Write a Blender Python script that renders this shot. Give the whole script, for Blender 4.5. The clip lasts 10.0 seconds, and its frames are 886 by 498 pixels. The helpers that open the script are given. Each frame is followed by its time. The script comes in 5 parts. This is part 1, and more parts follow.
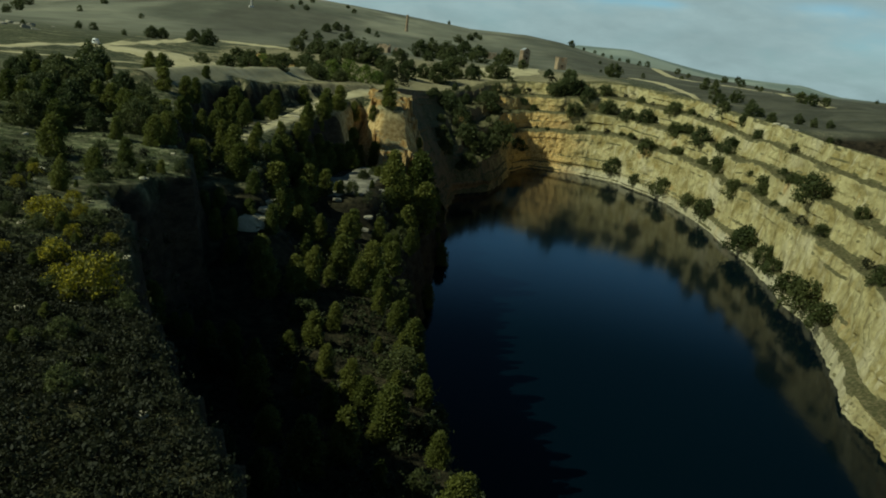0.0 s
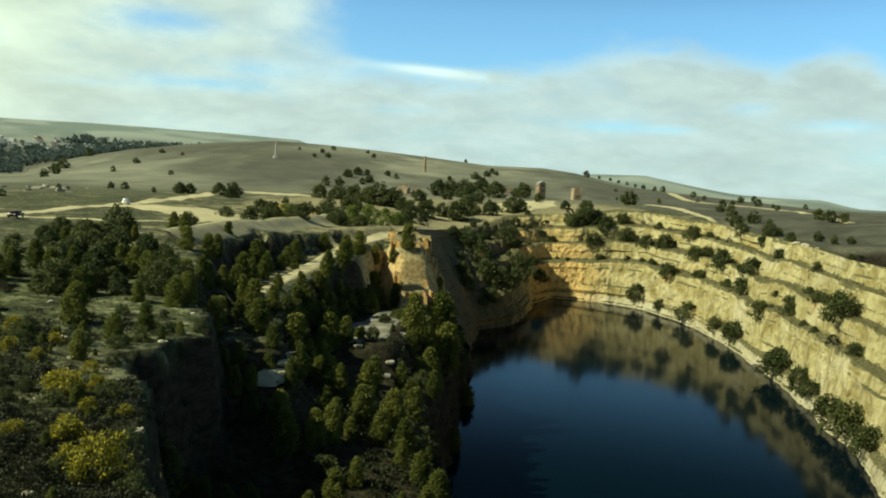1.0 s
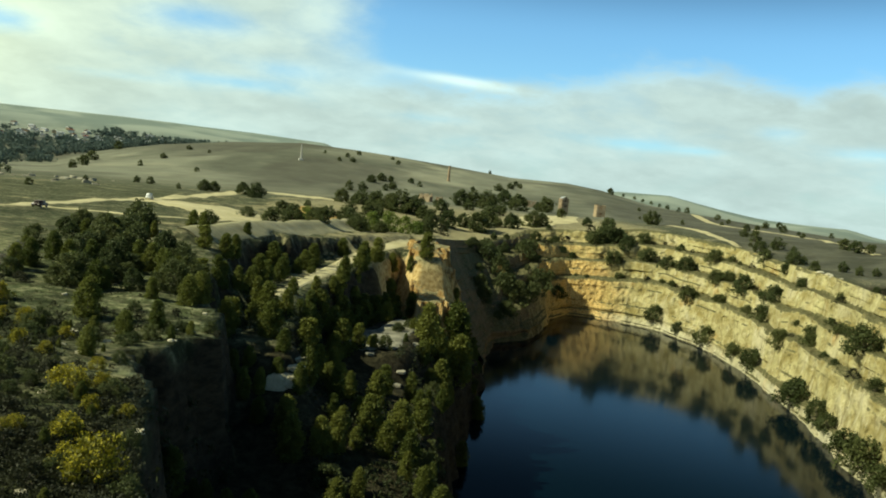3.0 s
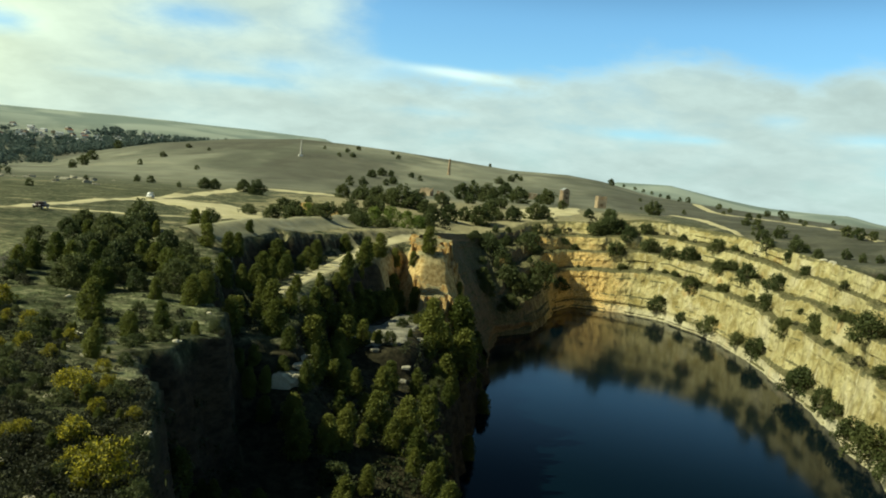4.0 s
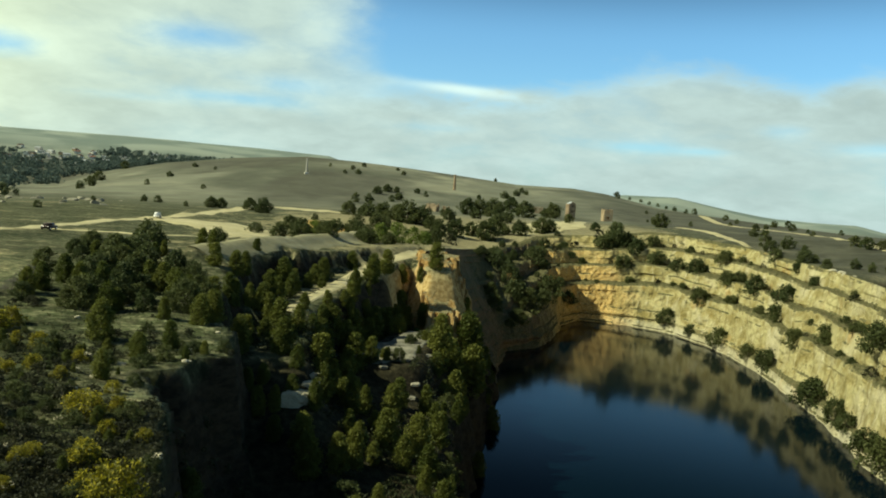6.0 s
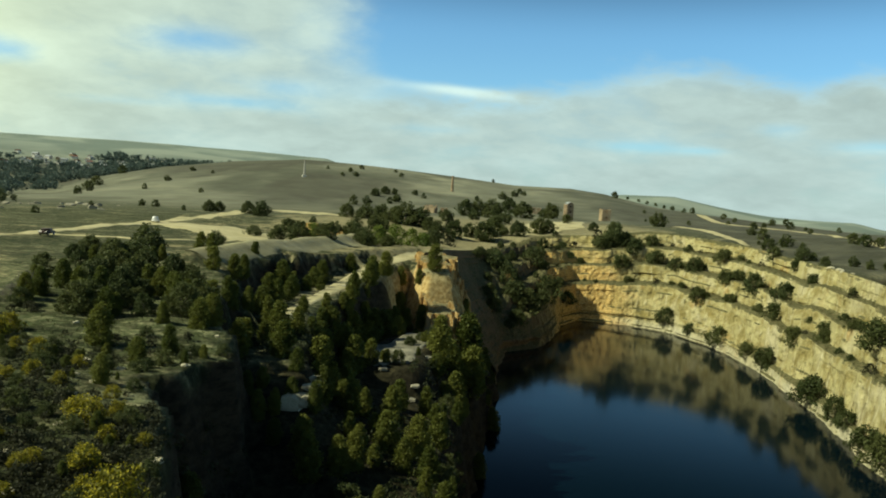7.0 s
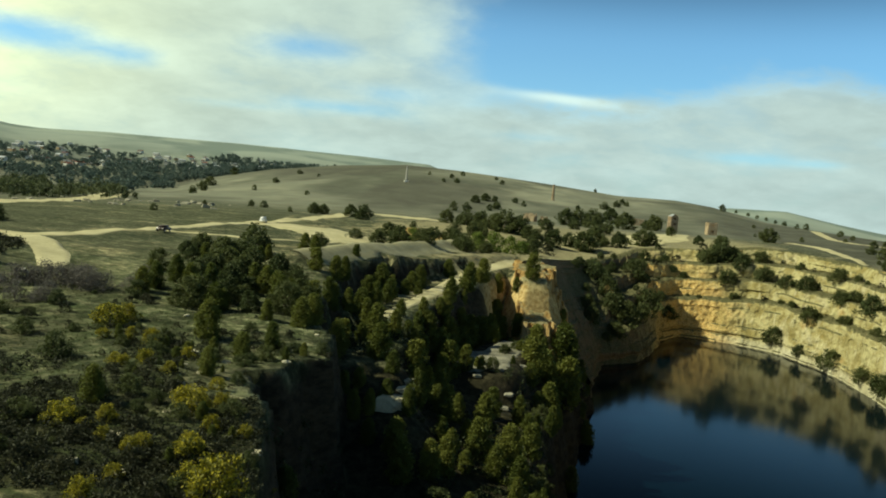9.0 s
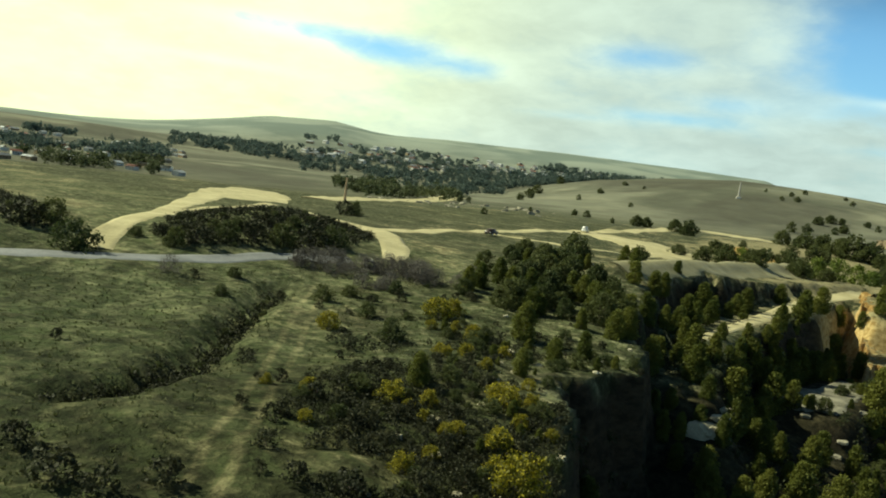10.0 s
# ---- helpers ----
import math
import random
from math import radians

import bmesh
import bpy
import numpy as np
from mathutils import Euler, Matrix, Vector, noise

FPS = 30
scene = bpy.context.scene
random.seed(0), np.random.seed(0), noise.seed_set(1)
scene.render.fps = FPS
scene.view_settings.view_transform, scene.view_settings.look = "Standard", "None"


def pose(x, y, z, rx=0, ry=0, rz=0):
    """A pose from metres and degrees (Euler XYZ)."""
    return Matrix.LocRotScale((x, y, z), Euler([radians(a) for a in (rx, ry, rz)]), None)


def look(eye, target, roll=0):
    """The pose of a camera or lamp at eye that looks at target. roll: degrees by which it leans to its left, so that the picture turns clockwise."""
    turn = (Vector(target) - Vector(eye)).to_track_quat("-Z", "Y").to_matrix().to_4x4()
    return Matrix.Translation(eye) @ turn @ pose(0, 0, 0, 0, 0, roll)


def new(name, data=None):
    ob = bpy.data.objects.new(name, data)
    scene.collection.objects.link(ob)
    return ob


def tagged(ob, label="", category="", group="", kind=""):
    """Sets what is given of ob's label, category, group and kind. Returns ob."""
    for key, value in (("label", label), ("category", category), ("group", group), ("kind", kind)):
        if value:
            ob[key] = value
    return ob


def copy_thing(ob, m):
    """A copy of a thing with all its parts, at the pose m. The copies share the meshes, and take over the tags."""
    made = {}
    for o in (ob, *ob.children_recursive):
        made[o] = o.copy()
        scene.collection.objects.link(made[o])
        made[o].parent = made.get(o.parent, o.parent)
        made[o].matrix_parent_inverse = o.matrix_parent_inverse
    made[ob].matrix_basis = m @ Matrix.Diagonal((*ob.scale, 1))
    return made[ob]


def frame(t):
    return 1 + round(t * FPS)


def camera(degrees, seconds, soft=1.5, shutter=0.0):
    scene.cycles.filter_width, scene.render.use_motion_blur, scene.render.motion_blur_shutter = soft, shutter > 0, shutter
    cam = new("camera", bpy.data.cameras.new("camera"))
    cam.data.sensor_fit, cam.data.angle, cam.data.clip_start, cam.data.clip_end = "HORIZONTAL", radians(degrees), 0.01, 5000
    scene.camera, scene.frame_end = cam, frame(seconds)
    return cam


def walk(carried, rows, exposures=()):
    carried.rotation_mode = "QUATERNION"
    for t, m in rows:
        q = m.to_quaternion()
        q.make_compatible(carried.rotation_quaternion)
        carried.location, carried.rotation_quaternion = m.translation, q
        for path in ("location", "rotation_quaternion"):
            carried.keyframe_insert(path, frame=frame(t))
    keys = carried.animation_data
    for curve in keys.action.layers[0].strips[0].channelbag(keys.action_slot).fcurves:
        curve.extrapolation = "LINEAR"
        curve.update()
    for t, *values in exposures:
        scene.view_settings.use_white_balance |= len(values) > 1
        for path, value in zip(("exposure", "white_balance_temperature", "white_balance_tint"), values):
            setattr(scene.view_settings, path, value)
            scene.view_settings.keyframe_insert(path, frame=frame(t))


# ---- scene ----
cam = camera(58.48, 10.0, soft=1.9)
PATH = [
    (0, -0.80, -1.46, 43.18, 75.90, -6.39, -2.80),
    (0.5, -0.41, -1.47, 44.17, 81.92, -1.17, -1.25),
    (1, 0.06, -1.36, 44.54, 85.38, -3.10, -1.42),
    (1.5, 0.40, -1.30, 44.70, 85.30, -5.87, -1.09),
    (2, 0.42, -1.00, 44.76, 85.04, -4.76, -1.11),
    (2.5, 0.52, -0.92, 44.74, 85.30, -4.25, -0.45),
    (2.7, 0.52, -0.80, 44.78, 85.90, -6.35, 0.20),
    (3.8, 0.20, -0.15, 44.94, 85.87, -4.21, 0.60),
    (4, 0.17, -0.15, 44.95, 85.46, -4.98, 0.29),
    (4.5, 0.04, -0.01, 45.10, 85.20, -5.19, 0.64),
    (5, 0, 0, 45, 86.850, -3.472, 0.700),
    (5.2, 0, 0, 45, 86.52, -3.45, 0.62),
    (6.5, 0, 0, 45, 86.553, -4.436, 0.778),
    (7, 0, 0, 45, 86.647, -3.580, 0.547),
    (7.5, 0, 0, 45, 86.796, -2.796, 0.156),
    (8, 0, 0, 45, 86.936, -3.191, -0.017),
    (8.5, 0, 0, 45, 86.596, -3.997, 0.907),
    (9, 0, 0, 45, 86.621, -5.120, 7.774),
    (9.5, 0, 0, 45, 86.376, -7.476, 17.718),
    (10, 0, 0, 45, 84.773, -7.734, 31.005),
]
EXPOSURES = [(0, -0.80, 5500, -7), (0.4, -0.45, 5700, -6), (0.8, 0.05, 6000, -5), (4.6, 0.06, 6000, -5), (5.6, 0.11, 6000, -5), (6.3, -0.15, 6000, -5), (7.2, -0.15, 6000, -5), (8.6, -0.15, 6000, -5), (10.0, 0.02, 6100, -6)]
walk(cam, [(t, pose(*row)) for t, *row in PATH], EXPOSURES)

# ---- sky and sun ----
SUN_AZ, SUN_EL = -104.0, 40.0        # degrees from +y towards +x, and above the horizon
sd = Vector((math.sin(radians(SUN_AZ)) * math.cos(radians(SUN_EL)),
             math.cos(radians(SUN_AZ)) * math.cos(radians(SUN_EL)), math.sin(radians(SUN_EL))))
lamp = bpy.data.lights.new("sun", "SUN")
lamp.energy, lamp.angle, lamp.color = 5.6, radians(0.6), (1.0, 0.88, 0.62)
sun = new("sun", lamp)
sun.matrix_world = look(sd * 100, (0, 0, 0))


class Nodes:
    """Short hand for node trees."""

    def __init__(self, tree):
        self.t = tree

    def n(self, kind, **kw):
        nd = self.t.nodes.new(kind)
        for k, v in kw.items():
            if k.startswith("i_"):
                nd.inputs[k[2:].replace("_", " ")].default_value = v
            else:
                setattr(nd, k, v)
        return nd

    def link(self, a, b):
        self.t.links.new(a, b)

    def put(self, sock, v):
        if isinstance(v, (int, float, tuple, list)):
            sock.default_value = v
        else:
            self.link(v, sock)

    def math(self, op, a, b=0.0, c=0.0, clamp=False):
        nd = self.n("ShaderNodeMath", operation=op, use_clamp=clamp)
        for s, v in zip(nd.inputs, (a, b, c)):
            self.put(s, v)
        return nd.outputs[0]

    def mix(self, fac, a, b, mode="MIX"):
        nd = self.n("ShaderNodeMix", data_type="RGBA", blend_type=mode)
        self.put(nd.inputs[0], fac)
        self.put(nd.inputs[6], a if not isinstance(a, tuple) else (*a[:3], 1))
        self.put(nd.inputs[7], b if not isinstance(b, tuple) else (*b[:3], 1))
        return nd.outputs[2]

    def ramp(self, v, lo, hi, a=0.0, b=1.0):
        nd = self.n("ShaderNodeMapRange", interpolation_type="SMOOTHSTEP")
        for s, q in zip(nd.inputs, (v, lo, hi, a, b)):
            self.put(s, q)
        return nd.outputs[0]

    def noise(self, vec, scale, detail=4.0, rough=0.55, dist=0.0):
        nd = self.n("ShaderNodeTexNoise")
        if vec is not None:
            self.link(vec, nd.inputs["Vector"])
        nd.inputs["Scale"].default_value, nd.inputs["Detail"].default_value = scale, detail
        nd.inputs["Roughness"].default_value, nd.inputs["Distortion"].default_value = rough, dist
        return nd.outputs["Fac"]

    def scaled(self, vec, x, y, z):
        nd = self.n("ShaderNodeMapping")
        self.link(vec, nd.inputs[0])
        nd.inputs["Scale"].default_value = (x, y, z)
        return nd.outputs[0]


world = bpy.data.worlds.new("sky")
scene.world = world
world.use_nodes = True
world.node_tree.nodes.clear()
W = Nodes(world.node_tree)
sky = W.n("ShaderNodeTexSky", sky_type="NISHITA", sun_disc=False, sun_elevation=radians(SUN_EL),
          sun_rotation=radians(SUN_AZ), altitude=450, air_density=1.0, dust_density=1.2, ozone_density=1.5)
co = W.n("ShaderNodeTexCoord")
xyz = W.n("ShaderNodeSeparateXYZ")
W.link(co.outputs["Generated"], xyz.inputs[0])
dx, dy, dz = xyz.outputs
az = W.math("MULTIPLY", W.math("ARCTAN2", dx, dy), 57.2958)
el = W.math("MULTIPLY", W.math("ARCSINE", dz), 57.2958)
# cloud sheet seen in perspective
up = W.math("ADD", W.math("MAXIMUM", dz, 0.0), 0.30)
flat = W.n("ShaderNodeCombineXYZ")
W.link(W.math("DIVIDE", dx, up), flat.inputs[0])
W.link(W.math("DIVIDE", dy, up), flat.inputs[1])
n1 = W.noise(flat.outputs[0], 1.5, 7.0, 0.5, 0.3)
n2 = W.noise(flat.outputs[0], 4.2, 6.0, 0.55)
n3 = W.noise(flat.outputs[0], 10.0, 5.0, 0.6, 0.4)


def blob(a0, e0, wa, we, amp):
    qa = W.math("POWER", W.math("DIVIDE", W.math("SUBTRACT", az, a0), wa), 2.0)
    qe = W.math("POWER", W.math("DIVIDE", W.math("SUBTRACT", el, e0), we), 2.0)
    return W.math("MULTIPLY", W.math("EXPONENT", W.math("MULTIPLY", W.math("ADD", qa, qe), -1.0)), amp)


# a deck of broken cloud with one wide blue opening, whose lower edge is domed by two cloud tops
edge = W.math("ADD", 7.3, W.math("ADD", blob(15.0, 0, 7.5, 1e3, 2.9), blob(27.5, 0, 2.8, 1e3, 2.0)))
lift = W.math("ADD", W.math("SUBTRACT", el, edge), W.math("ADD", W.math("MULTIPLY", W.math("SUBTRACT", n2, 0.5), 5.0), W.math("MULTIPLY", W.math("SUBTRACT", n3, 0.5), 2.5)))
opening = W.math("MULTIPLY", W.ramp(lift, -1.7, 2.3), W.ramp(W.math("ADD", az, W.math("MULTIPLY", W.math("SUBTRACT", n1, 0.5), 26.0)), -13.0, -1.0))
cover = W.math("ADD", 0.02, W.math("ADD", W.math("MULTIPLY", n1, 0.70), W.math("ADD", W.math("MULTIPLY", n2, 0.42), W.math("MULTIPLY", n3, 0.20))))
cover = W.math("SUBTRACT", cover, W.math("MULTIPLY", opening, 0.62))
tilted = W.math("ADD", el, W.math("MULTIPLY", az, 0.055))
streak = W.math("EXPONENT", W.math("MULTIPLY", W.math("ADD", W.math("POWER", W.math("DIVIDE", W.math("SUBTRACT", az, 0.3), 4.6), 2.0),
                W.math("POWER", W.math("DIVIDE", W.math("SUBTRACT", tilted, 8.0), 0.42), 2.0)), -1.0))
cover = W.math("ADD", cover, W.math("MULTIPLY", streak, 0.45))
for b in [(12.8, 4.7, 2.6, 0.40, -0.22), (17.1, 4.6, 1.8, 0.32, -0.24), (22.3, 6.2, 1.9, 0.7, -0.26), (27.4, 5.1, 2.4, 0.5, -0.24), (-12.0, 7.3, 3.2, 0.7, -0.24),
          (-18.2, 9.8, 4.0, 1.0, -0.34), (-16.0, 6.0, 5.0, 0.5, -0.28), (-29.5, 7.8, 2.6, 0.8, -0.26), (-22.5, 5.4, 4.0, 0.35, -0.18), (-1.5, 5.2, 3.6, 0.45, -0.20), (-5.5, 11.0, 3.0, 2.0, -0.12),
          (-42.0, 8.7, 9.5, 0.85, -0.30), (-35.0, 8.0, 4.0, 0.9, -0.26), (-48, 5.8, 6.0, 0.4, -0.12), (-60, 12, 25, 8, 0.1)]:
    cover = W.math("ADD", cover, blob(*b))
mask = W.ramp(cover, 0.16, 0.74)
low = W.ramp(el, 7.5, 0.5)                   # cloud banks close up towards the horizon
mask = W.math("MAXIMUM", mask, W.math("MULTIPLY", low, 0.85))
mask = W.math("MULTIPLY", mask, W.ramp(el, 24, 14.5, 0.05, 1.0))      # open sky overhead
glow = W.math("ADD", blob(-78, 26, 42, 24, 1.0), blob(-54, 9, 18, 10, 0.95))
shade = W.math("MULTIPLY", W.math("MULTIPLY", W.ramp(n2, 0.28, 0.72, 0.88, 1.10), W.ramp(n3, 0.3, 0.7, 0.95, 1.05)), W.math("ADD", W.ramp(cover, 0.45, 0.95, 1.10, 0.93), W.math("MULTIPLY", streak, 0.35)))
cloud = W.mix(glow, (7.0, 7.9, 7.5), (17.0, 16.4, 8.6))
cloud = W.mix(1.0, cloud, shade, "MULTIPLY")
tint = W.mix(1.0, sky.outputs[0], (1.18, 1.5, 1.64), "MULTIPLY")
tint = W.mix(1.0, tint, W.ramp(el, 11.5, 20, 1.22, 0.22), "MULTIPLY")     # deeper blue overhead
both = W.mix(mask, tint, cloud)
bg = W.n("ShaderNodeBackground")
W.link(both, bg.inputs[0])
bg.inputs[1].default_value = 0.085
W.link(bg.outputs[0], W.n("ShaderNodeOutputWorld").inputs[0])

# ---- materials ----
def material(name):
    m = bpy.data.materials.new(name)
    m.use_nodes = True
    m.node_tree.nodes.clear()
    k = Nodes(m.node_tree)
    bsdf = k.n("ShaderNodeBsdfPrincipled")
    out = k.n("ShaderNodeOutputMaterial")
    k.link(bsdf.outputs[0], out.inputs[0])
    return m, k, bsdf, out


def bump(k, bsdf, height, strength, distance):
    b = k.n("ShaderNodeBump")
    b.inputs["Strength"].default_value, b.inputs["Distance"].default_value = strength, distance
    k.link(height, b.inputs["Height"])
    k.link(b.outputs[0], bsdf.inputs["Normal"])


def plain(name, dark, light, size=1.0, rough=0.85, metal=0.0, relief=0.02):
    """A weathered surface between two colours, with coarse stains and fine grain."""
    m, k, bsdf, _ = material(name)
    pos = k.n("ShaderNodeNewGeometry").outputs["Position"]
    coarse, fine = k.noise(pos, 0.6 / size, 4), k.noise(pos, 7.0 / size, 5, 0.65)
    f = k.math("ADD", k.math("MULTIPLY", coarse, 0.6), k.math("MULTIPLY", fine, 0.4))
    k.link(k.mix(k.ramp(f, 0.35, 0.65), dark, light), bsdf.inputs["Base Color"])
    bsdf.inputs["Roughness"].default_value, bsdf.inputs["Metallic"].default_value = rough, metal
    bump(k, bsdf, fine, 0.4, relief)
    return m


def foliage(name, dark, light, through_=0.25):
    m, k, bsdf, out = material(name)
    rnd = k.n("ShaderNodeObjectInfo").outputs["Random"]
    isl = k.n("ShaderNodeNewGeometry").outputs["Random Per Island"]
    f = k.math("ADD", k.math("MULTIPLY", rnd, 0.74), k.math("MULTIPLY", isl, 0.26))
    c = k.mix(f, dark, light)
    k.link(c, bsdf.inputs["Base Color"])
    bsdf.inputs["Roughness"].default_value = 0.65
    bsdf.inputs["Specular IOR Level"].default_value = 0.25
    tr = k.n("ShaderNodeBsdfTranslucent")
    k.link(c, tr.inputs[0])
    mx = k.n("ShaderNodeMixShader")
    mx.inputs[0].default_value = through_
    k.link(bsdf.outputs[0], mx.inputs[1])
    k.link(tr.outputs[0], mx.inputs[2])
    k.link(mx.outputs[0], out.inputs[0])
    return m


def ground_material():
    m, k, bsdf, _ = material("dry grassland")
    geo = k.n("ShaderNodeNewGeometry")
    pos = geo.outputs["Position"]
    sep = k.n("ShaderNodeSeparateXYZ")
    k.link(pos, sep.inputs[0])
    nrm = k.n("ShaderNodeSeparateXYZ")
    k.link(geo.outputs["Normal"], nrm.inputs[0])
    big, mid, fine = k.noise(pos, 0.006, 5, 0.6), k.noise(pos, 0.06, 6, 0.62, 0.5), k.noise(pos, 0.9, 6, 0.68)
    grain = k.noise(pos, 5.0, 4, 0.7)
    grass = k.mix(k.ramp(mid, 0.42, 0.58), (0.022, 0.026, 0.010), (0.050, 0.050, 0.022))
    grass = k.mix(k.ramp(fine, 0.45, 0.70), grass, (0.115, 0.110, 0.055))
    thin = k.mix(k.ramp(mid, 0.40, 0.60), (0.047, 0.056, 0.027), (0.100, 0.103, 0.056))
    thin = k.mix(k.ramp(fine, 0.45, 0.66), thin, (0.160, 0.157, 0.092))
    thin = k.mix(k.ramp(sep.outputs[1], 128, 100), thin, k.mix(1.0, thin, (1.5, 1.48, 1.42), "MULTIPLY"))      # turf about 1.5 times brighter on the plateau
    grass = k.mix(k.ramp(sep.outputs[1], 40, 56), grass, thin)          # open, thinly grassed ground past the heath; near grass darkened for lens vignetting
    rr = k.math("SQRT", k.math("ADD", k.math("POWER", sep.outputs[0], 2.0), k.math("POWER", sep.outputs[1], 2.0)))
    tuft = k.noise(pos, 0.30, 5, 0.7, 0.8)
    grass = k.mix(k.math("MULTIPLY", k.ramp(tuft, 0.48, 0.60), k.ramp(rr, 70, 150, 0.8, 0.22)), grass, (0.046, 0.056, 0.022))
    # bare, stony soil
    soil = k.mix(grain, (0.28, 0.245, 0.125), (0.48, 0.42, 0.24))
    wx = k.math("POWER", k.math("DIVIDE", k.math("SUBTRACT", sep.outputs[0], 15), 70), 2.0)
    wy = k.math("POWER", k.math("DIVIDE", k.math("SUBTRACT", sep.outputs[1], 350), 150), 2.0)
    worked = k.math("MULTIPLY", k.math("EXPONENT", k.math("MULTIPLY", k.math("ADD", wx, wy), -1.0)), 0.40)   # trampled mine yard
    # two worn wheel ruts across the plateau
    along = k.math("ADD", k.math("ADD", k.math("MULTIPLY", k.math("ADD", sep.outputs[0], 41.5), 0.824), k.math("MULTIPLY", k.math("SUBTRACT", sep.outputs[1], 48.5), 0.567)), k.math("MULTIPLY", k.math("SUBTRACT", mid, 0.5), 2.2))
    rut = k.ramp(k.math("ABSOLUTE", k.math("SUBTRACT", k.math("ABSOLUTE", along), 0.8)), 0.45, 0.12)
    rut = k.math("MULTIPLY", rut, k.math("MULTIPLY", k.ramp(sep.outputs[1], 76, 68), k.ramp(sep.outputs[0], -10, -20)))
    rut = k.math("MULTIPLY", rut, k.ramp(fine, 0.32, 0.60, 0.03, 0.26))
    bare = k.ramp(k.math("ADD", worked, k.math("ADD", k.math("MULTIPLY", mid, 0.6), k.math("MULTIPLY", fine, 0.4))), 0.545, 0.64)
    c = k.mix(k.math("MULTIPLY", bare, k.ramp(rr, 22, 60, 0.15, 0.75)), grass, soil)
    # greener sward on the near field
    fx = k.math("POWER", k.math("DIVIDE", k.math("ADD", sep.outputs[0], 66), 30), 2.0)
    fy = k.math("POWER", k.math("DIVIDE", k.math("SUBTRACT", sep.outputs[1], 40), 44), 2.0)
    green = k.math("EXPONENT", k.math("MULTIPLY", k.math("ADD", fx, fy), -1.0))
    lush = k.mix(k.ramp(fine, 0.38, 0.64), (0.040, 0.054, 0.023), (0.110, 0.121, 0.061))
    lush = k.mix(k.math("MULTIPLY", k.ramp(k.noise(pos, 0.22, 6, 0.7, 0.7), 0.47, 0.58), 0.9), lush, k.mix(fine, (0.120, 0.136, 0.064), (0.200, 0.206, 0.114)))
    lush = k.mix(k.math("MULTIPLY", k.ramp(tuft, 0.46, 0.64), 0.8), lush, (0.048, 0.066, 0.024))
    c = k.mix(k.math("MULTIPLY", green, 0.9), c, lush)
    c = k.mix(rut, c, soil)
    # uneven sward: worn and rank spots
    spots_ = k.math("MULTIPLY", k.ramp(k.noise(pos, 0.55, 7, 0.78, 0.4), 0.36, 0.64, 0.50, 1.45), k.ramp(k.noise(pos, 0.11, 5, 0.7, 0.9), 0.36, 0.62, 0.72, 1.28))
    c = k.mix(k.ramp(rr, 80, 200, 1.0, 0.35), c, k.mix(1.0, c, spots_, "MULTIPLY"))
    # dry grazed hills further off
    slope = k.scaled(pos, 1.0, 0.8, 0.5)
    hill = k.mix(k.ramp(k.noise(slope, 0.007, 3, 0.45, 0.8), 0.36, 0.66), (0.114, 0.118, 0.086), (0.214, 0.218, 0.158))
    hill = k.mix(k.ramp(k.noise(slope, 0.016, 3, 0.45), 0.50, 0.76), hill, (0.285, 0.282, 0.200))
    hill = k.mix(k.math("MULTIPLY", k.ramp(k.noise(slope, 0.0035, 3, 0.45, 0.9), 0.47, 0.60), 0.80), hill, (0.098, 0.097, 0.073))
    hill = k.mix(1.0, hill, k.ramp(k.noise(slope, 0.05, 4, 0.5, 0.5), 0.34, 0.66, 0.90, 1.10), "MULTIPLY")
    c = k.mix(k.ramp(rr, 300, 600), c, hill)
    # far land turns paler and bluer: aerial haze put into the colour
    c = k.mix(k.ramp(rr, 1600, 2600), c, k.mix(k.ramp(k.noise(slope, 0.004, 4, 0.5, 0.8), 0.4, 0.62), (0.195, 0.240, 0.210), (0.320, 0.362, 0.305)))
    # brown heath on the slopes behind the pit's east rim
    east = k.math("MULTIPLY", k.ramp(sep.outputs[0], 108, 132), k.ramp(k.math("SUBTRACT", sep.outputs[1], k.math("MULTIPLY", sep.outputs[0], 1.3)), 720, 420))
    c = k.mix(k.math("MULTIPLY", east, 0.85), c, k.mix(k.ramp(mid, 0.38, 0.64), (0.070, 0.070, 0.052), (0.116, 0.115, 0.086)))
    # pine litter on the bank below the plateau, darkened to paint in shade
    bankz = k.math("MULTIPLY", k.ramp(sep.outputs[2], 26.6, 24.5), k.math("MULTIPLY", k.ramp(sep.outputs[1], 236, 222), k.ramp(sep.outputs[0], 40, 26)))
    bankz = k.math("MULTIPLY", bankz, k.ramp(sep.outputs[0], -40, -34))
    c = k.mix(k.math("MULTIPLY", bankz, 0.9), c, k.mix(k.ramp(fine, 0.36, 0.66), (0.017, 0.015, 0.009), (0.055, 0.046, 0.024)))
    # rock where it is steep, its colour lowered to hold the cliff's shade
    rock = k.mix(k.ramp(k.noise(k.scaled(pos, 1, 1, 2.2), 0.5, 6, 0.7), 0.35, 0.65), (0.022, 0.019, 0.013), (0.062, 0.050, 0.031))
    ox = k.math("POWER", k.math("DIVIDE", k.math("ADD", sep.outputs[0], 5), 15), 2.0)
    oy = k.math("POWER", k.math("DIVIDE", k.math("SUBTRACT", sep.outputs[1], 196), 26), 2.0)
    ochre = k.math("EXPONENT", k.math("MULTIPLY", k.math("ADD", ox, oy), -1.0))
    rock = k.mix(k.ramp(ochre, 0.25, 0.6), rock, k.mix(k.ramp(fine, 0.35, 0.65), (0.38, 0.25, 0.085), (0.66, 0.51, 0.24)))
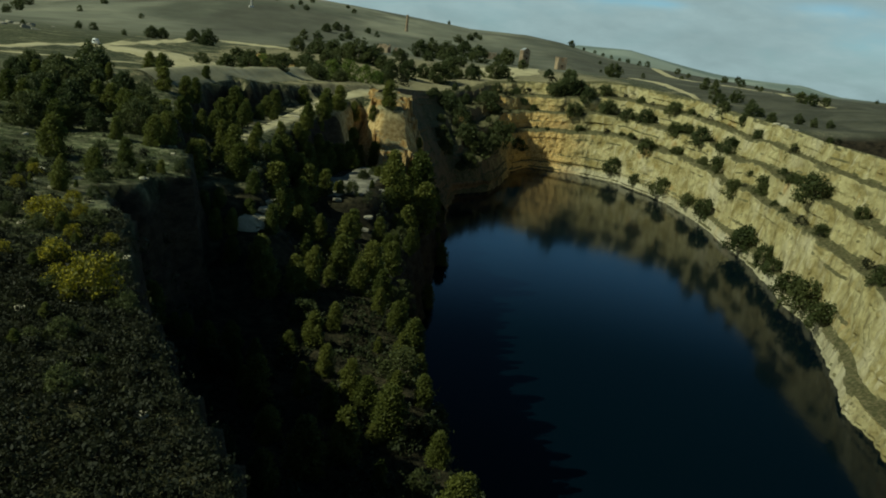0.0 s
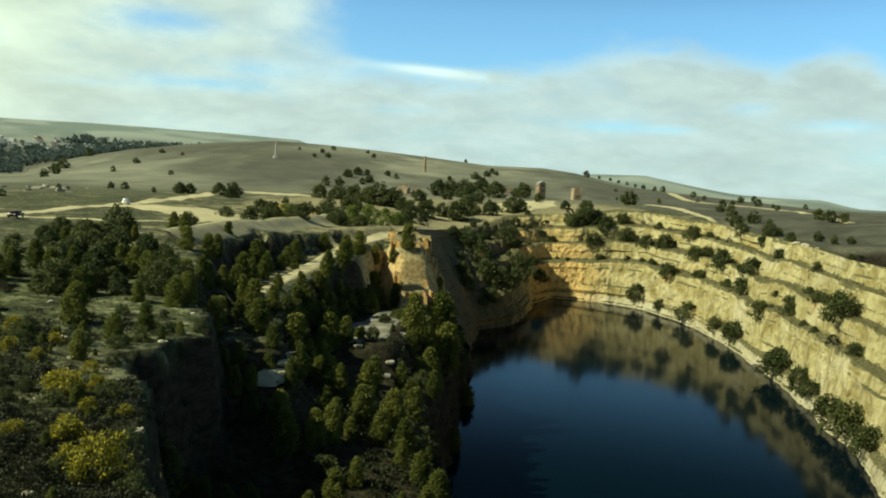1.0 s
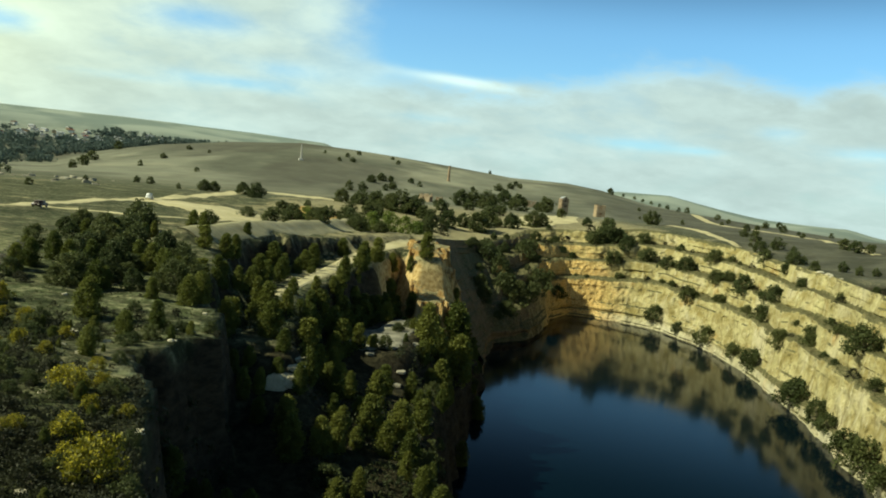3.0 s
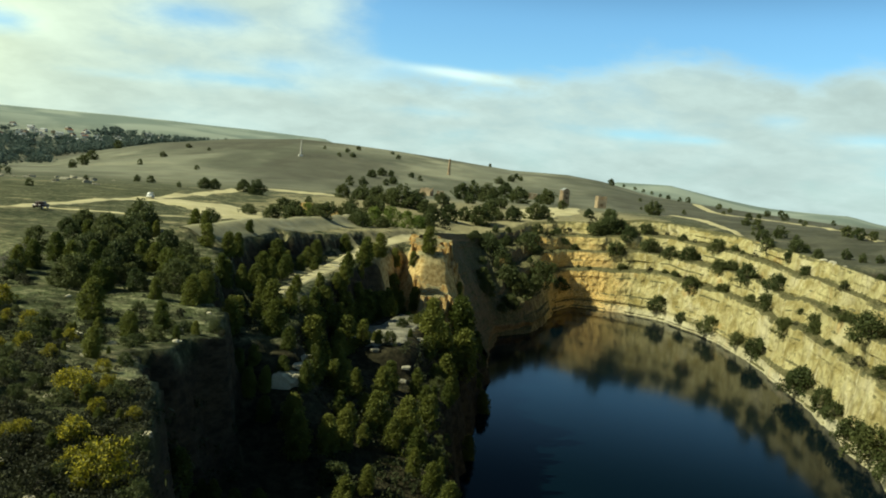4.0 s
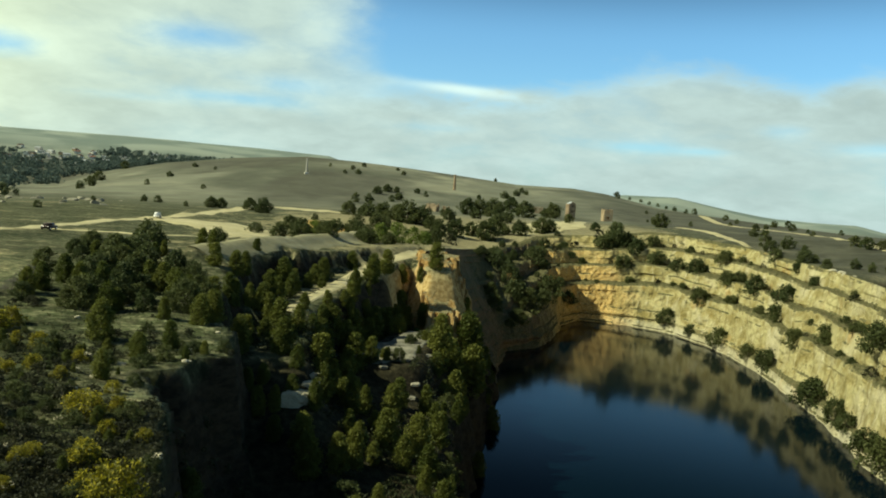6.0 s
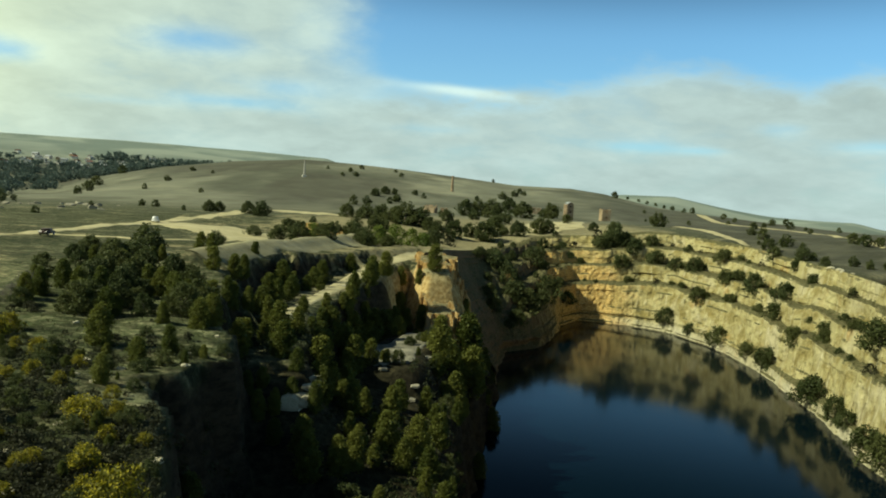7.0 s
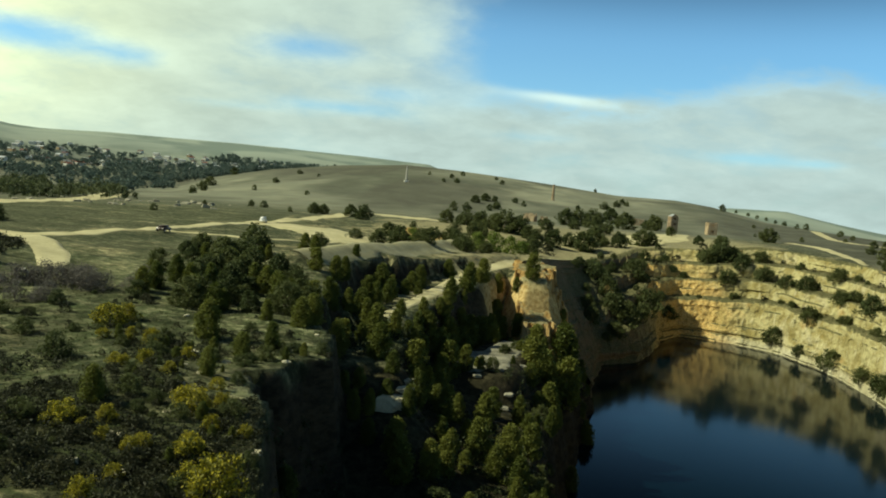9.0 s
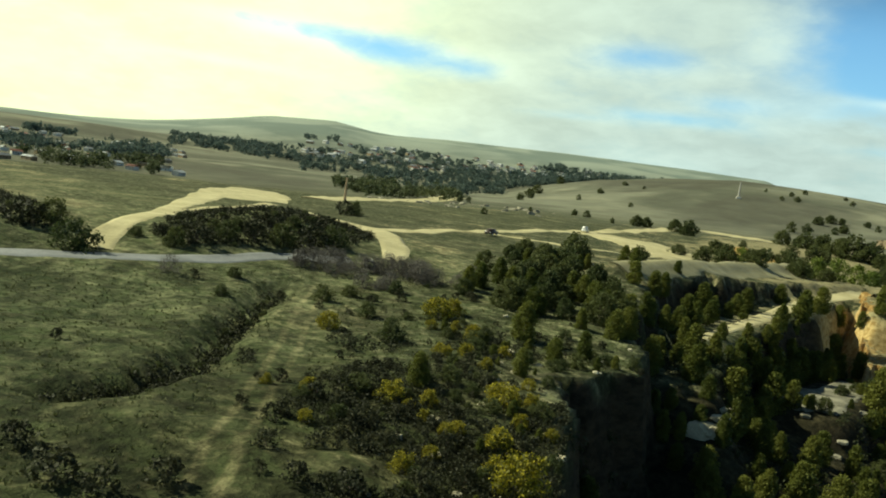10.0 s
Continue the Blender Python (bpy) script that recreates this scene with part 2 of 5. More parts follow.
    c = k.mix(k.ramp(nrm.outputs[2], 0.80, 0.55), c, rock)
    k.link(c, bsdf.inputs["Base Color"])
    bsdf.inputs["Roughness"].default_value = 0.95
    bsdf.inputs["Specular IOR Level"].default_value = 0.1
    bump(k, bsdf, k.math("ADD", fine, k.math("MULTIPLY", grain, 0.3)), 0.9, 0.5)
    return m


def rock_material():
    m, k, bsdf, _ = material("quarried ochre rock")
    geo = k.n("ShaderNodeNewGeometry")
    pos = geo.outputs["Position"]
    sep, nrm = k.n("ShaderNodeSeparateXYZ"), k.n("ShaderNodeSeparateXYZ")
    k.link(pos, sep.inputs[0])
    k.link(geo.outputs["Normal"], nrm.inputs[0])
    streak = k.noise(k.scaled(pos, 1, 1, 1.5), 0.16, 9, 0.66, 0.5)
    patch, fine = k.noise(pos, 0.045, 5, 0.6, 0.6), k.noise(pos, 1.6, 6, 0.7)
    c = k.mix(k.ramp(streak, 0.34, 0.64), (0.270, 0.222, 0.080), (0.480, 0.430, 0.218))
    c = k.mix(k.math("MULTIPLY", k.ramp(patch, 0.50, 0.66), 0.8), c, (0.55, 0.50, 0.32))
    # open joints running down the faces
    joint = k.noise(k.scaled(pos, 1, 1, 0.22), 0.55, 6, 0.62, 0.6)
    c = k.mix(k.math("MULTIPLY", k.ramp(joint, 0.43, 0.33), 0.55), c, (0.125, 0.096, 0.045))
    c = k.mix(k.math("MULTIPLY", k.ramp(joint, 0.56, 0.68), 0.6), c, (0.60, 0.55, 0.37))
    # iron-stained ochre in the far corner
    dxx = k.math("DIVIDE", k.math("SUBTRACT", sep.outputs[0], 50), 27)
    dyy = k.math("DIVIDE", k.math("SUBTRACT", sep.outputs[1], 318), 38)
    iron = k.math("EXPONENT", k.math("MULTIPLY", k.math("ADD", k.math("POWER", dxx, 2.0), k.math("POWER", dyy, 2.0)), -1.0))
    iron = k.ramp(k.math("ADD", iron, k.math("MULTIPLY", k.math("SUBTRACT", streak, 0.5), 0.9)), 0.25, 0.75)
    c = k.mix(iron, c, k.mix(k.ramp(fine, 0.35, 0.65), (0.46, 0.275, 0.070), (0.78, 0.58, 0.24)))
    c = k.mix(k.math("MULTIPLY", k.ramp(k.noise(pos, 0.08, 3), 0.60, 0.70), 0.45), c, (0.46, 0.29, 0.10))
    shale = k.ramp(k.math("ADD", sep.outputs[0], k.math("MULTIPLY", k.math("SUBTRACT", streak, 0.5), 26.0)), 44, 30)
    c = k.mix(shale, c, k.mix(k.ramp(fine, 0.35, 0.65), (0.150, 0.104, 0.058), (0.260, 0.182, 0.098)))
    # pale tide mark above the water
    east = k.ramp(sep.outputs[0], 62, 76, 0.0, 0.3)
    c = k.mix(k.math("MULTIPLY", k.ramp(k.math("ADD", sep.outputs[2], k.math("MULTIPLY", fine, 3.0)), 5.2, 3.6), east), c, (0.60, 0.59, 0.49))
    # soil and dry grass on the benches
    soil = k.mix(k.ramp(fine, 0.4, 0.65), (0.080, 0.082, 0.034), (0.20, 0.175, 0.090))
    c = k.mix(k.ramp(k.math("ADD", nrm.outputs[2], k.math("MULTIPLY", k.math("SUBTRACT", fine, 0.5), 0.3)), 0.50, 0.76), c, soil)
    k.link(c, bsdf.inputs["Base Color"])
    bsdf.inputs["Roughness"].default_value = 0.92
    bsdf.inputs["Specular IOR Level"].default_value = 0.15
    bump(k, bsdf, k.math("ADD", k.math("ADD", streak, k.math("MULTIPLY", joint, 1.2)), k.math("MULTIPLY", fine, 0.4)), 0.9, 0.9)
    return m


def water_material():
    m, k, bsdf, _ = material("still mine water")
    pos = k.n("ShaderNodeNewGeometry").outputs["Position"]
    patch = k.noise(pos, 0.012, 3)
    k.link(k.mix(patch, (0.0011, 0.0042, 0.0098), (0.0012, 0.0066, 0.0088)), bsdf.inputs["Base Color"])
    bsdf.inputs["Roughness"].default_value = 0.085
    bsdf.inputs["IOR"].default_value = 1.16
    bump(k, bsdf, k.noise(k.scaled(pos, 1, 0.6, 1), 0.9, 3), 0.12, 0.06)
    return m


def spur_material():
    """Ochre rock with pale weathered ledges and dry grass on its flat top."""
    m, k, bsdf, _ = material("broken ochre rock")
    geo = k.n("ShaderNodeNewGeometry")
    pos = geo.outputs["Position"]
    nrm = k.n("ShaderNodeSeparateXYZ")
    k.link(geo.outputs["Normal"], nrm.inputs[0])
    fall, fine = k.noise(k.scaled(pos, 1, 1, 0.35), 0.6, 7, 0.66, 0.5), k.noise(pos, 2.2, 5, 0.7)
    c = k.mix(k.ramp(fall, 0.36, 0.64), (0.30, 0.175, 0.052), (0.56, 0.40, 0.17))
    c = k.mix(k.math("MULTIPLY", k.ramp(k.noise(pos, 0.22, 4, 0.6), 0.52, 0.68), 0.7), c, (0.54, 0.47, 0.29))
    c = k.mix(k.math("MULTIPLY", k.ramp(fall, 0.42, 0.32), 0.7), c, (0.12, 0.072, 0.030))
    turf = k.mix(k.ramp(fine, 0.4, 0.65), (0.17, 0.155, 0.075), (0.40, 0.34, 0.19))
    c = k.mix(k.ramp(k.math("ADD", nrm.outputs[2], k.math("MULTIPLY", k.math("SUBTRACT", fine, 0.5), 0.25)), 0.74, 0.90), c, turf)
    k.link(c, bsdf.inputs["Base Color"])
    bsdf.inputs["Roughness"].default_value = 0.93
    bsdf.inputs["Specular IOR Level"].default_value = 0.15
    bump(k, bsdf, k.math("ADD", fall, k.math("MULTIPLY", fine, 0.5)), 0.9, 0.6)
    return m


M_GROUND, M_ROCK, M_WATER, M_SPUR = ground_material(), rock_material(), water_material(), spur_material()
M_DIRT = plain("pale gravel track", (0.38, 0.335, 0.175), (0.57, 0.51, 0.29), 4.0, 0.95, 0, 0.03)
M_ASPHALT = plain("grey sealed road", (0.17, 0.178, 0.185), (0.27, 0.278, 0.285), 2.0, 0.75, 0, 0.005)
M_BARK = plain("grey-brown bark", (0.07, 0.055, 0.04), (0.17, 0.14, 0.11), 0.5)
M_PINE = foliage("dark pine foliage", (0.068, 0.090, 0.016), (0.185, 0.192, 0.036), 0.36)
M_IRON = plain("iron-stained ochre rock", (0.36, 0.22, 0.06), (0.66, 0.47, 0.18), 2.5, 0.92, 0, 0.08)
M_GUM = foliage("olive-green foliage", (0.048, 0.066, 0.021), (0.112, 0.124, 0.040), 0.35)
# gum foliage colours lowered, painting shade into the understorey
M_UNDER = foliage("understorey foliage darkened for shade", (0.018, 0.026, 0.009), (0.045, 0.054, 0.018), 0.2)
# blue-green tint stands in for haze over the distant woods
M_WOOD = foliage("haze-tinted woodland foliage", (0.068, 0.100, 0.088), (0.125, 0.162, 0.140), 0.3)
M_COPSE = foliage("olive copse foliage", (0.060, 0.078, 0.034), (0.135, 0.150, 0.066), 0.3)
M_BRIGHT = foliage("fresh green foliage", (0.105, 0.150, 0.026), (0.190, 0.230, 0.045), 0.35)
M_SCRUB = foliage("grey-green scrub foliage", (0.021, 0.025, 0.011), (0.050, 0.052, 0.024), 0.25)
M_WATTLE = foliage("yellow-green wattle foliage", (0.10, 0.105, 0.016), (0.21, 0.19, 0.028))
M_BLOOM = foliage("golden wattle blossom", (0.29, 0.25, 0.012), (0.50, 0.43, 0.025))
M_HAZE = foliage("bare purple-grey twigs in a haze", (0.105, 0.095, 0.085), (0.185, 0.168, 0.150), 0.2)
M_TUSSOCK = foliage("dry tussock grass", (0.070, 0.084, 0.028), (0.145, 0.152, 0.066))
M_BERM = plain("pale dry grass bank", (0.22, 0.205, 0.105), (0.36, 0.33, 0.19), 5.0, 0.95, 0, 0.05)
M_OUTCROP = plain("weathered grey-brown outcrop rock", (0.20, 0.185, 0.13), (0.38, 0.35, 0.26), 1.5, 0.9, 0, 0.06)
M_LIME = plain("greyed render over stone", (0.30, 0.29, 0.26), (0.44, 0.43, 0.38), 2.0)
M_TWIG = plain("bare purple-grey twigs", (0.10, 0.075, 0.065), (0.18, 0.14, 0.12), 0.5)
M_STONE = plain("weathered yellow stone", (0.26, 0.19, 0.11), (0.46, 0.36, 0.23), 1.5, 0.9, 0, 0.05)
M_BRICK = plain("brown brick", (0.20, 0.145, 0.09), (0.35, 0.265, 0.165), 1.2, 0.9, 0, 0.03)
M_PALE = plain("whitewashed masonry", (0.55, 0.53, 0.47), (0.72, 0.70, 0.63), 2.0)
M_TIN = plain("galvanised roof sheet", (0.52, 0.54, 0.56), (0.72, 0.74, 0.76), 2.0, 0.45, 0.15)
M_DARK = plain("dark opening", (0.015, 0.014, 0.012), (0.03, 0.028, 0.025), 1.0)
M_BLOCK = plain("pale quartz-veined rock", (0.40, 0.36, 0.24), (0.62, 0.57, 0.41), 1.5, 0.9, 0, 0.06)
M_SLATE = plain("grey terrace rock", (0.090, 0.085, 0.055), (0.320, 0.300, 0.220), 2.2, 0.92, 0, 0.06)

# ---- the lie of the land ----
def ss(a, b, v):
    q = np.clip((v - a) / (b - a), 0, 1)
    return q * q * (3 - 2 * q)


def lattice(ix, iy, seed):
    h = (ix.astype(np.int64) * 374761393 + iy.astype(np.int64) * 668265263 + seed * 1442695041) & 0xFFFFFFFF
    h = ((h ^ (h >> 13)) * 1274126177) & 0xFFFFFFFF
    return ((h ^ (h >> 16)) & 0xFFFF) / 65535.0


def vnoise(x, y, seed=1):
    ix, iy = np.floor(x), np.floor(y)
    fx, fy = x - ix, y - iy
    fx, fy = fx * fx * (3 - 2 * fx), fy * fy * (3 - 2 * fy)
    a, b = lattice(ix, iy, seed), lattice(ix + 1, iy, seed)
    c, d = lattice(ix, iy + 1, seed), lattice(ix + 1, iy + 1, seed)
    return (a + (b - a) * fx) * (1 - fy) + (c + (d - c) * fx) * fy - 0.5


def fbm(x, y, size, octaves=4, seed=1):
    x, y = np.asarray(x, float), np.asarray(y, float)
    out, amp, k = 0.0, 1.0, 1.0 / size
    for i in range(octaves):
        out = out + amp * vnoise(x * k + 17.3 * i, y * k - 9.1 * i, seed + i)
        amp, k = amp * 0.5, k * 2.03
    return out


# the pit's benched wall: foot x, y at the water and rim x, y, z, from the near east round to the west
WALL = [(60, 60, 92, 60, 31), (65, 95, 97, 110, 31), (79, 130, 101, 150, 31.3), (87, 169, 106, 190, 31.5),
        (92, 203, 114, 222, 32), (96, 238, 119, 270, 33), (95.5, 282, 117, 318, 35.5), (88, 307, 102, 345, 37.1),
        (77, 318, 90, 356, 37.9), (66, 323.5, 69, 354, 34.6), (55, 327, 54, 361, 33.6), (46, 308, 41, 362, 32.3),
        (40, 279, 28.5, 345, 28.6), (33, 257, 16.8, 310, 27.6), (20, 243, 4, 268, 29), (16.5, 222, -2, 240, 30.5), (14.5, 196, -6, 214, 31)]
# the west bank by y: edge of the plateau, its height, upper and lower shelf, shoreline
BANK_Y = [15, 31, 38, 43.5, 47.5, 52.7, 55.7, 58, 61.5, 63.2, 66.5, 69.5, 72, 80, 90, 119, 148, 188, 230]
BANK_EDGE = [-2, -9.6, -12.8, -15, -16.4, -18.1, -20.4, -21.7, -22.6, -21.0, -21.1, -19.3, -17.7, -21, -26, -32, -30, -25, -18]
BANK_TOP = [30, 30, 30, 30, 30, 30, 30, 30, 30, 30, 30, 30, 30, 30.2, 30.5, 30.5, 31, 31, 31]
BANK_SHELF = [16, 16, 16, 16, 16, 16, 16.1, 16.3, 16.6, 16.8, 17.3, 17.8, 18.4, 21.8, 26, 28, 28, 28, 28]
BANK_LOW = [15, 15, 15, 15, 15, 15, 15.2, 15.6, 16.1, 16.2, 16.6, 16.9, 17.2, 18.4, 20, 19, 16.5, 14.5, 13]
BANK_LIP = [13, 13, 13, 13, 13.2, 13.4, 13.6, 13.8, 14.1, 14.2, 14.6, 14.8, 15, 15, 15, 14, 11, 6, 3]
BANK_SHORE = [13, 12, 11.5, 11, 10.3, 9.3, 8.8, 8.4, 7.9, 7.5, 6.8, 6.1, 5.8, 5.2, 4.8, 6.1, 9.5, 15, 17]
# the hills by bearing: land at 500 m, the near hill at 1100 m, the valley at 1700 m, the range at 3000 m
MID = ([-80, -60, -45, -25, 0, 10, 20, 40], [18, 20, 24, 33, 36.5, 38.5, 41, 41])
NEAR = ([-80, -45, -30, -26, -24, -20, -15.5, -10.6, -6.9, -3.7, 0.4, 4.5, 8.5, 10.9, 14.5, 20, 25, 29, 60],
        [34, 32, 28, 35, 51, 69, 82.5, 91.5, 89.5, 86, 80.5, 74, 74.5, 70, 56.5, 47, 41, 38, 37])
VALLEY = ([-80, -56, -45, -35, -24, -10, 10, 20, 40], [52, 52, 50, 55, 60, 60, 30, 20, 15])
RANGE = ([-80, -60, -56, -52, -48, -43.6, -39.3, -35.6, -30.7, -22.6, -14, -9, -6.7, 3, 9, 12, 15.6, 18.2, 21.8, 25, 27, 29, 50],
         [75, 75, 80, 98, 133, 177, 193, 168, 181, 189, 186, 180, 140, 75, 80, 114, 117, 93, 66, 62, 63, 38, 30])


def nearest(px, py, line):
    """Distance to a polyline, and the third value of its points where it is nearest."""
    best, val = np.full(np.shape(px), 1e9), np.zeros(np.shape(px))
    for (ax, ay, az_), (bx, by, bz) in zip(line[:-1], line[1:]):
        ux, uy = bx - ax, by - ay
        q = np.clip(((px - ax) * ux + (py - ay) * uy) / (ux * ux + uy * uy), 0, 1)
        d = np.hypot(px - ax - q * ux, py - ay - q * uy)
        val = np.where(d < best, az_ + q * (bz - az_), val)
        best = np.minimum(best, d)
    return best, val


def inside(px, py, poly):
    hit = np.zeros(np.shape(px), bool)
    for (ax, ay), (bx, by) in zip(poly, poly[1:] + poly[:1]):
        cross = (ay > py) != (by > py)
        xs = ax + (py - ay) * (bx - ax) / (by - ay if by != ay else 1e-9)
        hit ^= cross & (px < xs)
    return hit


RIM = [(r[2], r[3], r[4]) for r in WALL]
PIT = [(r[0] * 0.0 + r[2] * 1.0, r[3]) for r in WALL] + [(17, 196), (14.5, 165), (12.5, 148), (9.0, 119), (8.5, 95), (9.0, 71), (14, 50)]
SPUR = [(-11, 222, 30.5), (-2.0, 197, 29.5), (-0.5, 188, 20.0)]
HAUL = [(-22.8, 112, 27.6), (-21.6, 129, 27.8), (-20.1, 155, 27.9), (-18, 191, 28.0), (-13, 215, 29.0), (-6, 240, 28.8)]   # level haul track
LEDGE = [(-8.0, 123, 19.5), (-7.8, 133, 19.5), (-4.8, 145, 19.5)]         # level rock terrace on the bank
BUMPS = [(-83, 89, 9.5, 16, 3.4), (-114, 46, 18, 15, 6.0)]


BERM = [(-38.5, 116, 0), (-37, 128, 0), (-36, 150, 0), (-36, 188, 0), (-32, 224, 0), (-30, 250, 0)]      # crest of the grass bank above the cutting
DITCH = [(-59.8, 67.7, 0), (-50.3, 52.2, 0), (-45.3, 44.2, 0), (-41.1, 38.2, 0), (-40, 34.4, 0), (-38.7, 30.1, 0), (-39.2, 27.5, 0)]


def hills(x, y):
    r, a = np.hypot(x, y), np.degrees(np.arctan2(x, y))
    z = 30 + 3 * ss(75, 130, r) + 4.5 * ss(-10, 100, x) * ss(60, 250, r)
    a = np.where(a > 120, -80, a)
    knots = [(500, MID), (1100, NEAR), (1700, VALLEY), (3000, RANGE)]
    z0, r0 = z, 230.0
    for rk, tab in knots:
        zk = np.interp(a, *tab)
        z = z + (zk - z) * ss(r0, rk, r)
        r0 = rk
    z = z - 60 * ss(3000, 4400, r)
    z = z + fbm(x, y, 260, 4, 5) * 9 * ss(350, 1000, r) * (1 - 0.8 * ss(800, 1000, r) * (1 - ss(1250, 1500, r))) * (1 - 0.7 * ss(2500, 2800, r))
    return z


def ground_z(x, y):
    x, y = np.asarray(x, float), np.asarray(y, float)
    z = hills(x, y)
    for bx, by, wx, wy, h in BUMPS:
        z = z + h * np.exp(-((x - bx) / wx) ** 2 - ((y - by) / wy) ** 2)
    d, zr = nearest(x, y, RIM)
    z = z + (zr - z) * (1 - ss(4, 70, d)) * ss(30, 60, y)
    # west bank
    wob = (fbm(y, x, 9, 4, 11) * 1.8 + fbm(y, x, 3.5, 3, 13) * 1.2) * (1 + 1.2 * ss(75, 95, y))
    xe = np.interp(y, BANK_Y, BANK_EDGE) + wob
    xw = np.interp(y, BANK_Y, BANK_SHORE) + wob * 0.5
    top = np.interp(y, BANK_Y, BANK_TOP)
    sh, lo = np.interp(y, BANK_Y, BANK_SHELF), np.interp(y, BANK_Y, BANK_LOW)
    lip = np.interp(y, BANK_Y, BANK_LIP)
    u = (x - xe) / (xw - xe)
    cut = 0.05 + 0.04 * ss(-0.2, 0.35, fbm(x, y, 7, 3, 17)) * ss(100, 70, y)       # how far the broken edge spills out
    ledge = sh + (top - sh) * (0.55 + 0.3 * fbm(x, y, 6, 2, 19))
    face = np.where(u < cut * 0.45, top + (ledge - top) * ss(0, 0.3, u / cut), ledge + (sh - ledge) * ss(0.6, 1.0, u / cut))
    bank = np.where(u < cut, face,
                    np.where(u < 0.28, sh - 0.6 * (u - cut) / (0.28 - cut),
                             np.where(u < 0.42, sh - 0.6 + (lo - sh + 0.6) * ss(0.28, 0.42, u),
                                      np.where(u < 0.88, lo + (lip - lo) * (u - 0.42) / 0.46, lip - (lip + 1.5) * ss(0.88, 1.0, u) - 12 * np.clip(u - 1, 0, 1)))))
    west = ss(205, 228, y)
    z = np.where((x > xe) & (y < 232) & (y > 5), z * west + bank * (1 - west), z)
    z = z + 2.4 * np.exp(-(nearest(x, y, BERM)[0] / 3.4) ** 2)
    dh, zh = nearest(x, y, HAUL)
    z = z + (zh - z) * (1 - ss(2.6, 6.0, dh))
    dl, zl = nearest(x, y, LEDGE)
    z = z + (zl - z) * (1 - ss(5.2, 8.5, dl))
    # toward the bank's head the plateau rolls gently down to its edge
    near = 30 * ss(48, 12, y)
    z = np.where((y < 48) & (x > -2), np.maximum(z, near), z)
    pit = inside(x, y, PIT)
    z = np.where(pit, np.minimum(z, -7.0), z)
    ds, zs = nearest(x, y, SPUR)
    spur = zs - 1.4 - np.clip(ds - 2.6 + fbm(x, y, 7, 2, 31) * 2.0, 0, 99) * 2.2
    z = np.where((spur > z) & (ds < 30), spur, z)
    z = z - 1.7 * np.exp(-(nearest(x, y, DITCH)[0] / 1.5) ** 2)
    r = np.hypot(x, y)
    z = z + np.where(pit, 0, fbm(x, y, 3.2, 2, 47) * 0.35 * (1 - ss(60, 120, r)))
    z = z + np.where(pit, 0, fbm(x, y, 14, 4, 41) * 0.9 * ss(2.6, 7.0, dh) * ss(0, 30, r) * (1 - ss(260, 700, r)))
    return z

# ---- the land ----
def mesh_from(name, verts, faces, mat, smooth=True):
    me = bpy.data.meshes.new(name)
    me.from_pydata(verts if isinstance(verts, list) else verts.tolist(), [], faces if isinstance(faces, list) else faces.tolist())
    me.materials.append(mat)
    if smooth:
        me.shade_smooth()
    me.update()
    return me


def grid_faces(nu, nv):
    i = np.arange((nu - 1) * nv).reshape(nu - 1, nv)[:, :-1].ravel()
    return np.stack([i, i + nv, i + nv + 1, i + 1], 1)


def spread(lo, fine_lo, fine_hi, hi, step, grow=1.055, most=60.0):
    mid = list(np.arange(fine_lo, fine_hi + step * 0.5, step))
    a, s, q = [], step, mid[-1]
    while q < hi:
        s = min(s * grow, most)
        q += s
        a.append(q)
    b, s, q = [], step, fine_lo
    while q > lo:
        s = min(s * grow, most)
        q -= s
        b.append(q)
    return np.array(b[::-1] + mid + a)


GX, GY = spread(-3600, -92, 130, 3300, 1.2), spread(-250, 16, 330, 4300, 1.2)
gx, gy = np.meshgrid(GX, GY, indexing="ij")
GZ = ground_z(gx, gy)
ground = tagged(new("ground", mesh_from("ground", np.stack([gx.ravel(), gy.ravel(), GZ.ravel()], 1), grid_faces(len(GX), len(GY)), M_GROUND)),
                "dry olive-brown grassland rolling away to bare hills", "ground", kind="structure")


def land(x, y):
    """The height of the built ground sheet."""
    i = int(np.clip(np.searchsorted(GX, x) - 1, 0, len(GX) - 2))
    j = int(np.clip(np.searchsorted(GY, y) - 1, 0, len(GY) - 2))
    u, v = (x - GX[i]) / (GX[i + 1] - GX[i]), (y - GY[j]) / (GY[j + 1] - GY[j])
    return float((GZ[i, j] * (1 - u) + GZ[i + 1, j] * u) * (1 - v) + (GZ[i, j + 1] * (1 - u) + GZ[i + 1, j + 1] * u) * v)


# benched rock wall of the pit: distance in from the foot and height, as shares
PROFILE = [(-0.02, -0.10), (0.0, 0.0), (0.04, 0.085), (0.13, 0.115), (0.16, 0.17), (0.235, 0.43), (0.26, 0.45), (0.42, 0.465),
           (0.465, 0.63), (0.48, 0.65), (0.645, 0.665), (0.69, 0.82), (0.71, 0.84), (0.87, 0.855), (0.91, 0.98), (0.93, 1.0), (1.0, 1.0), (1.10, 1.0)]


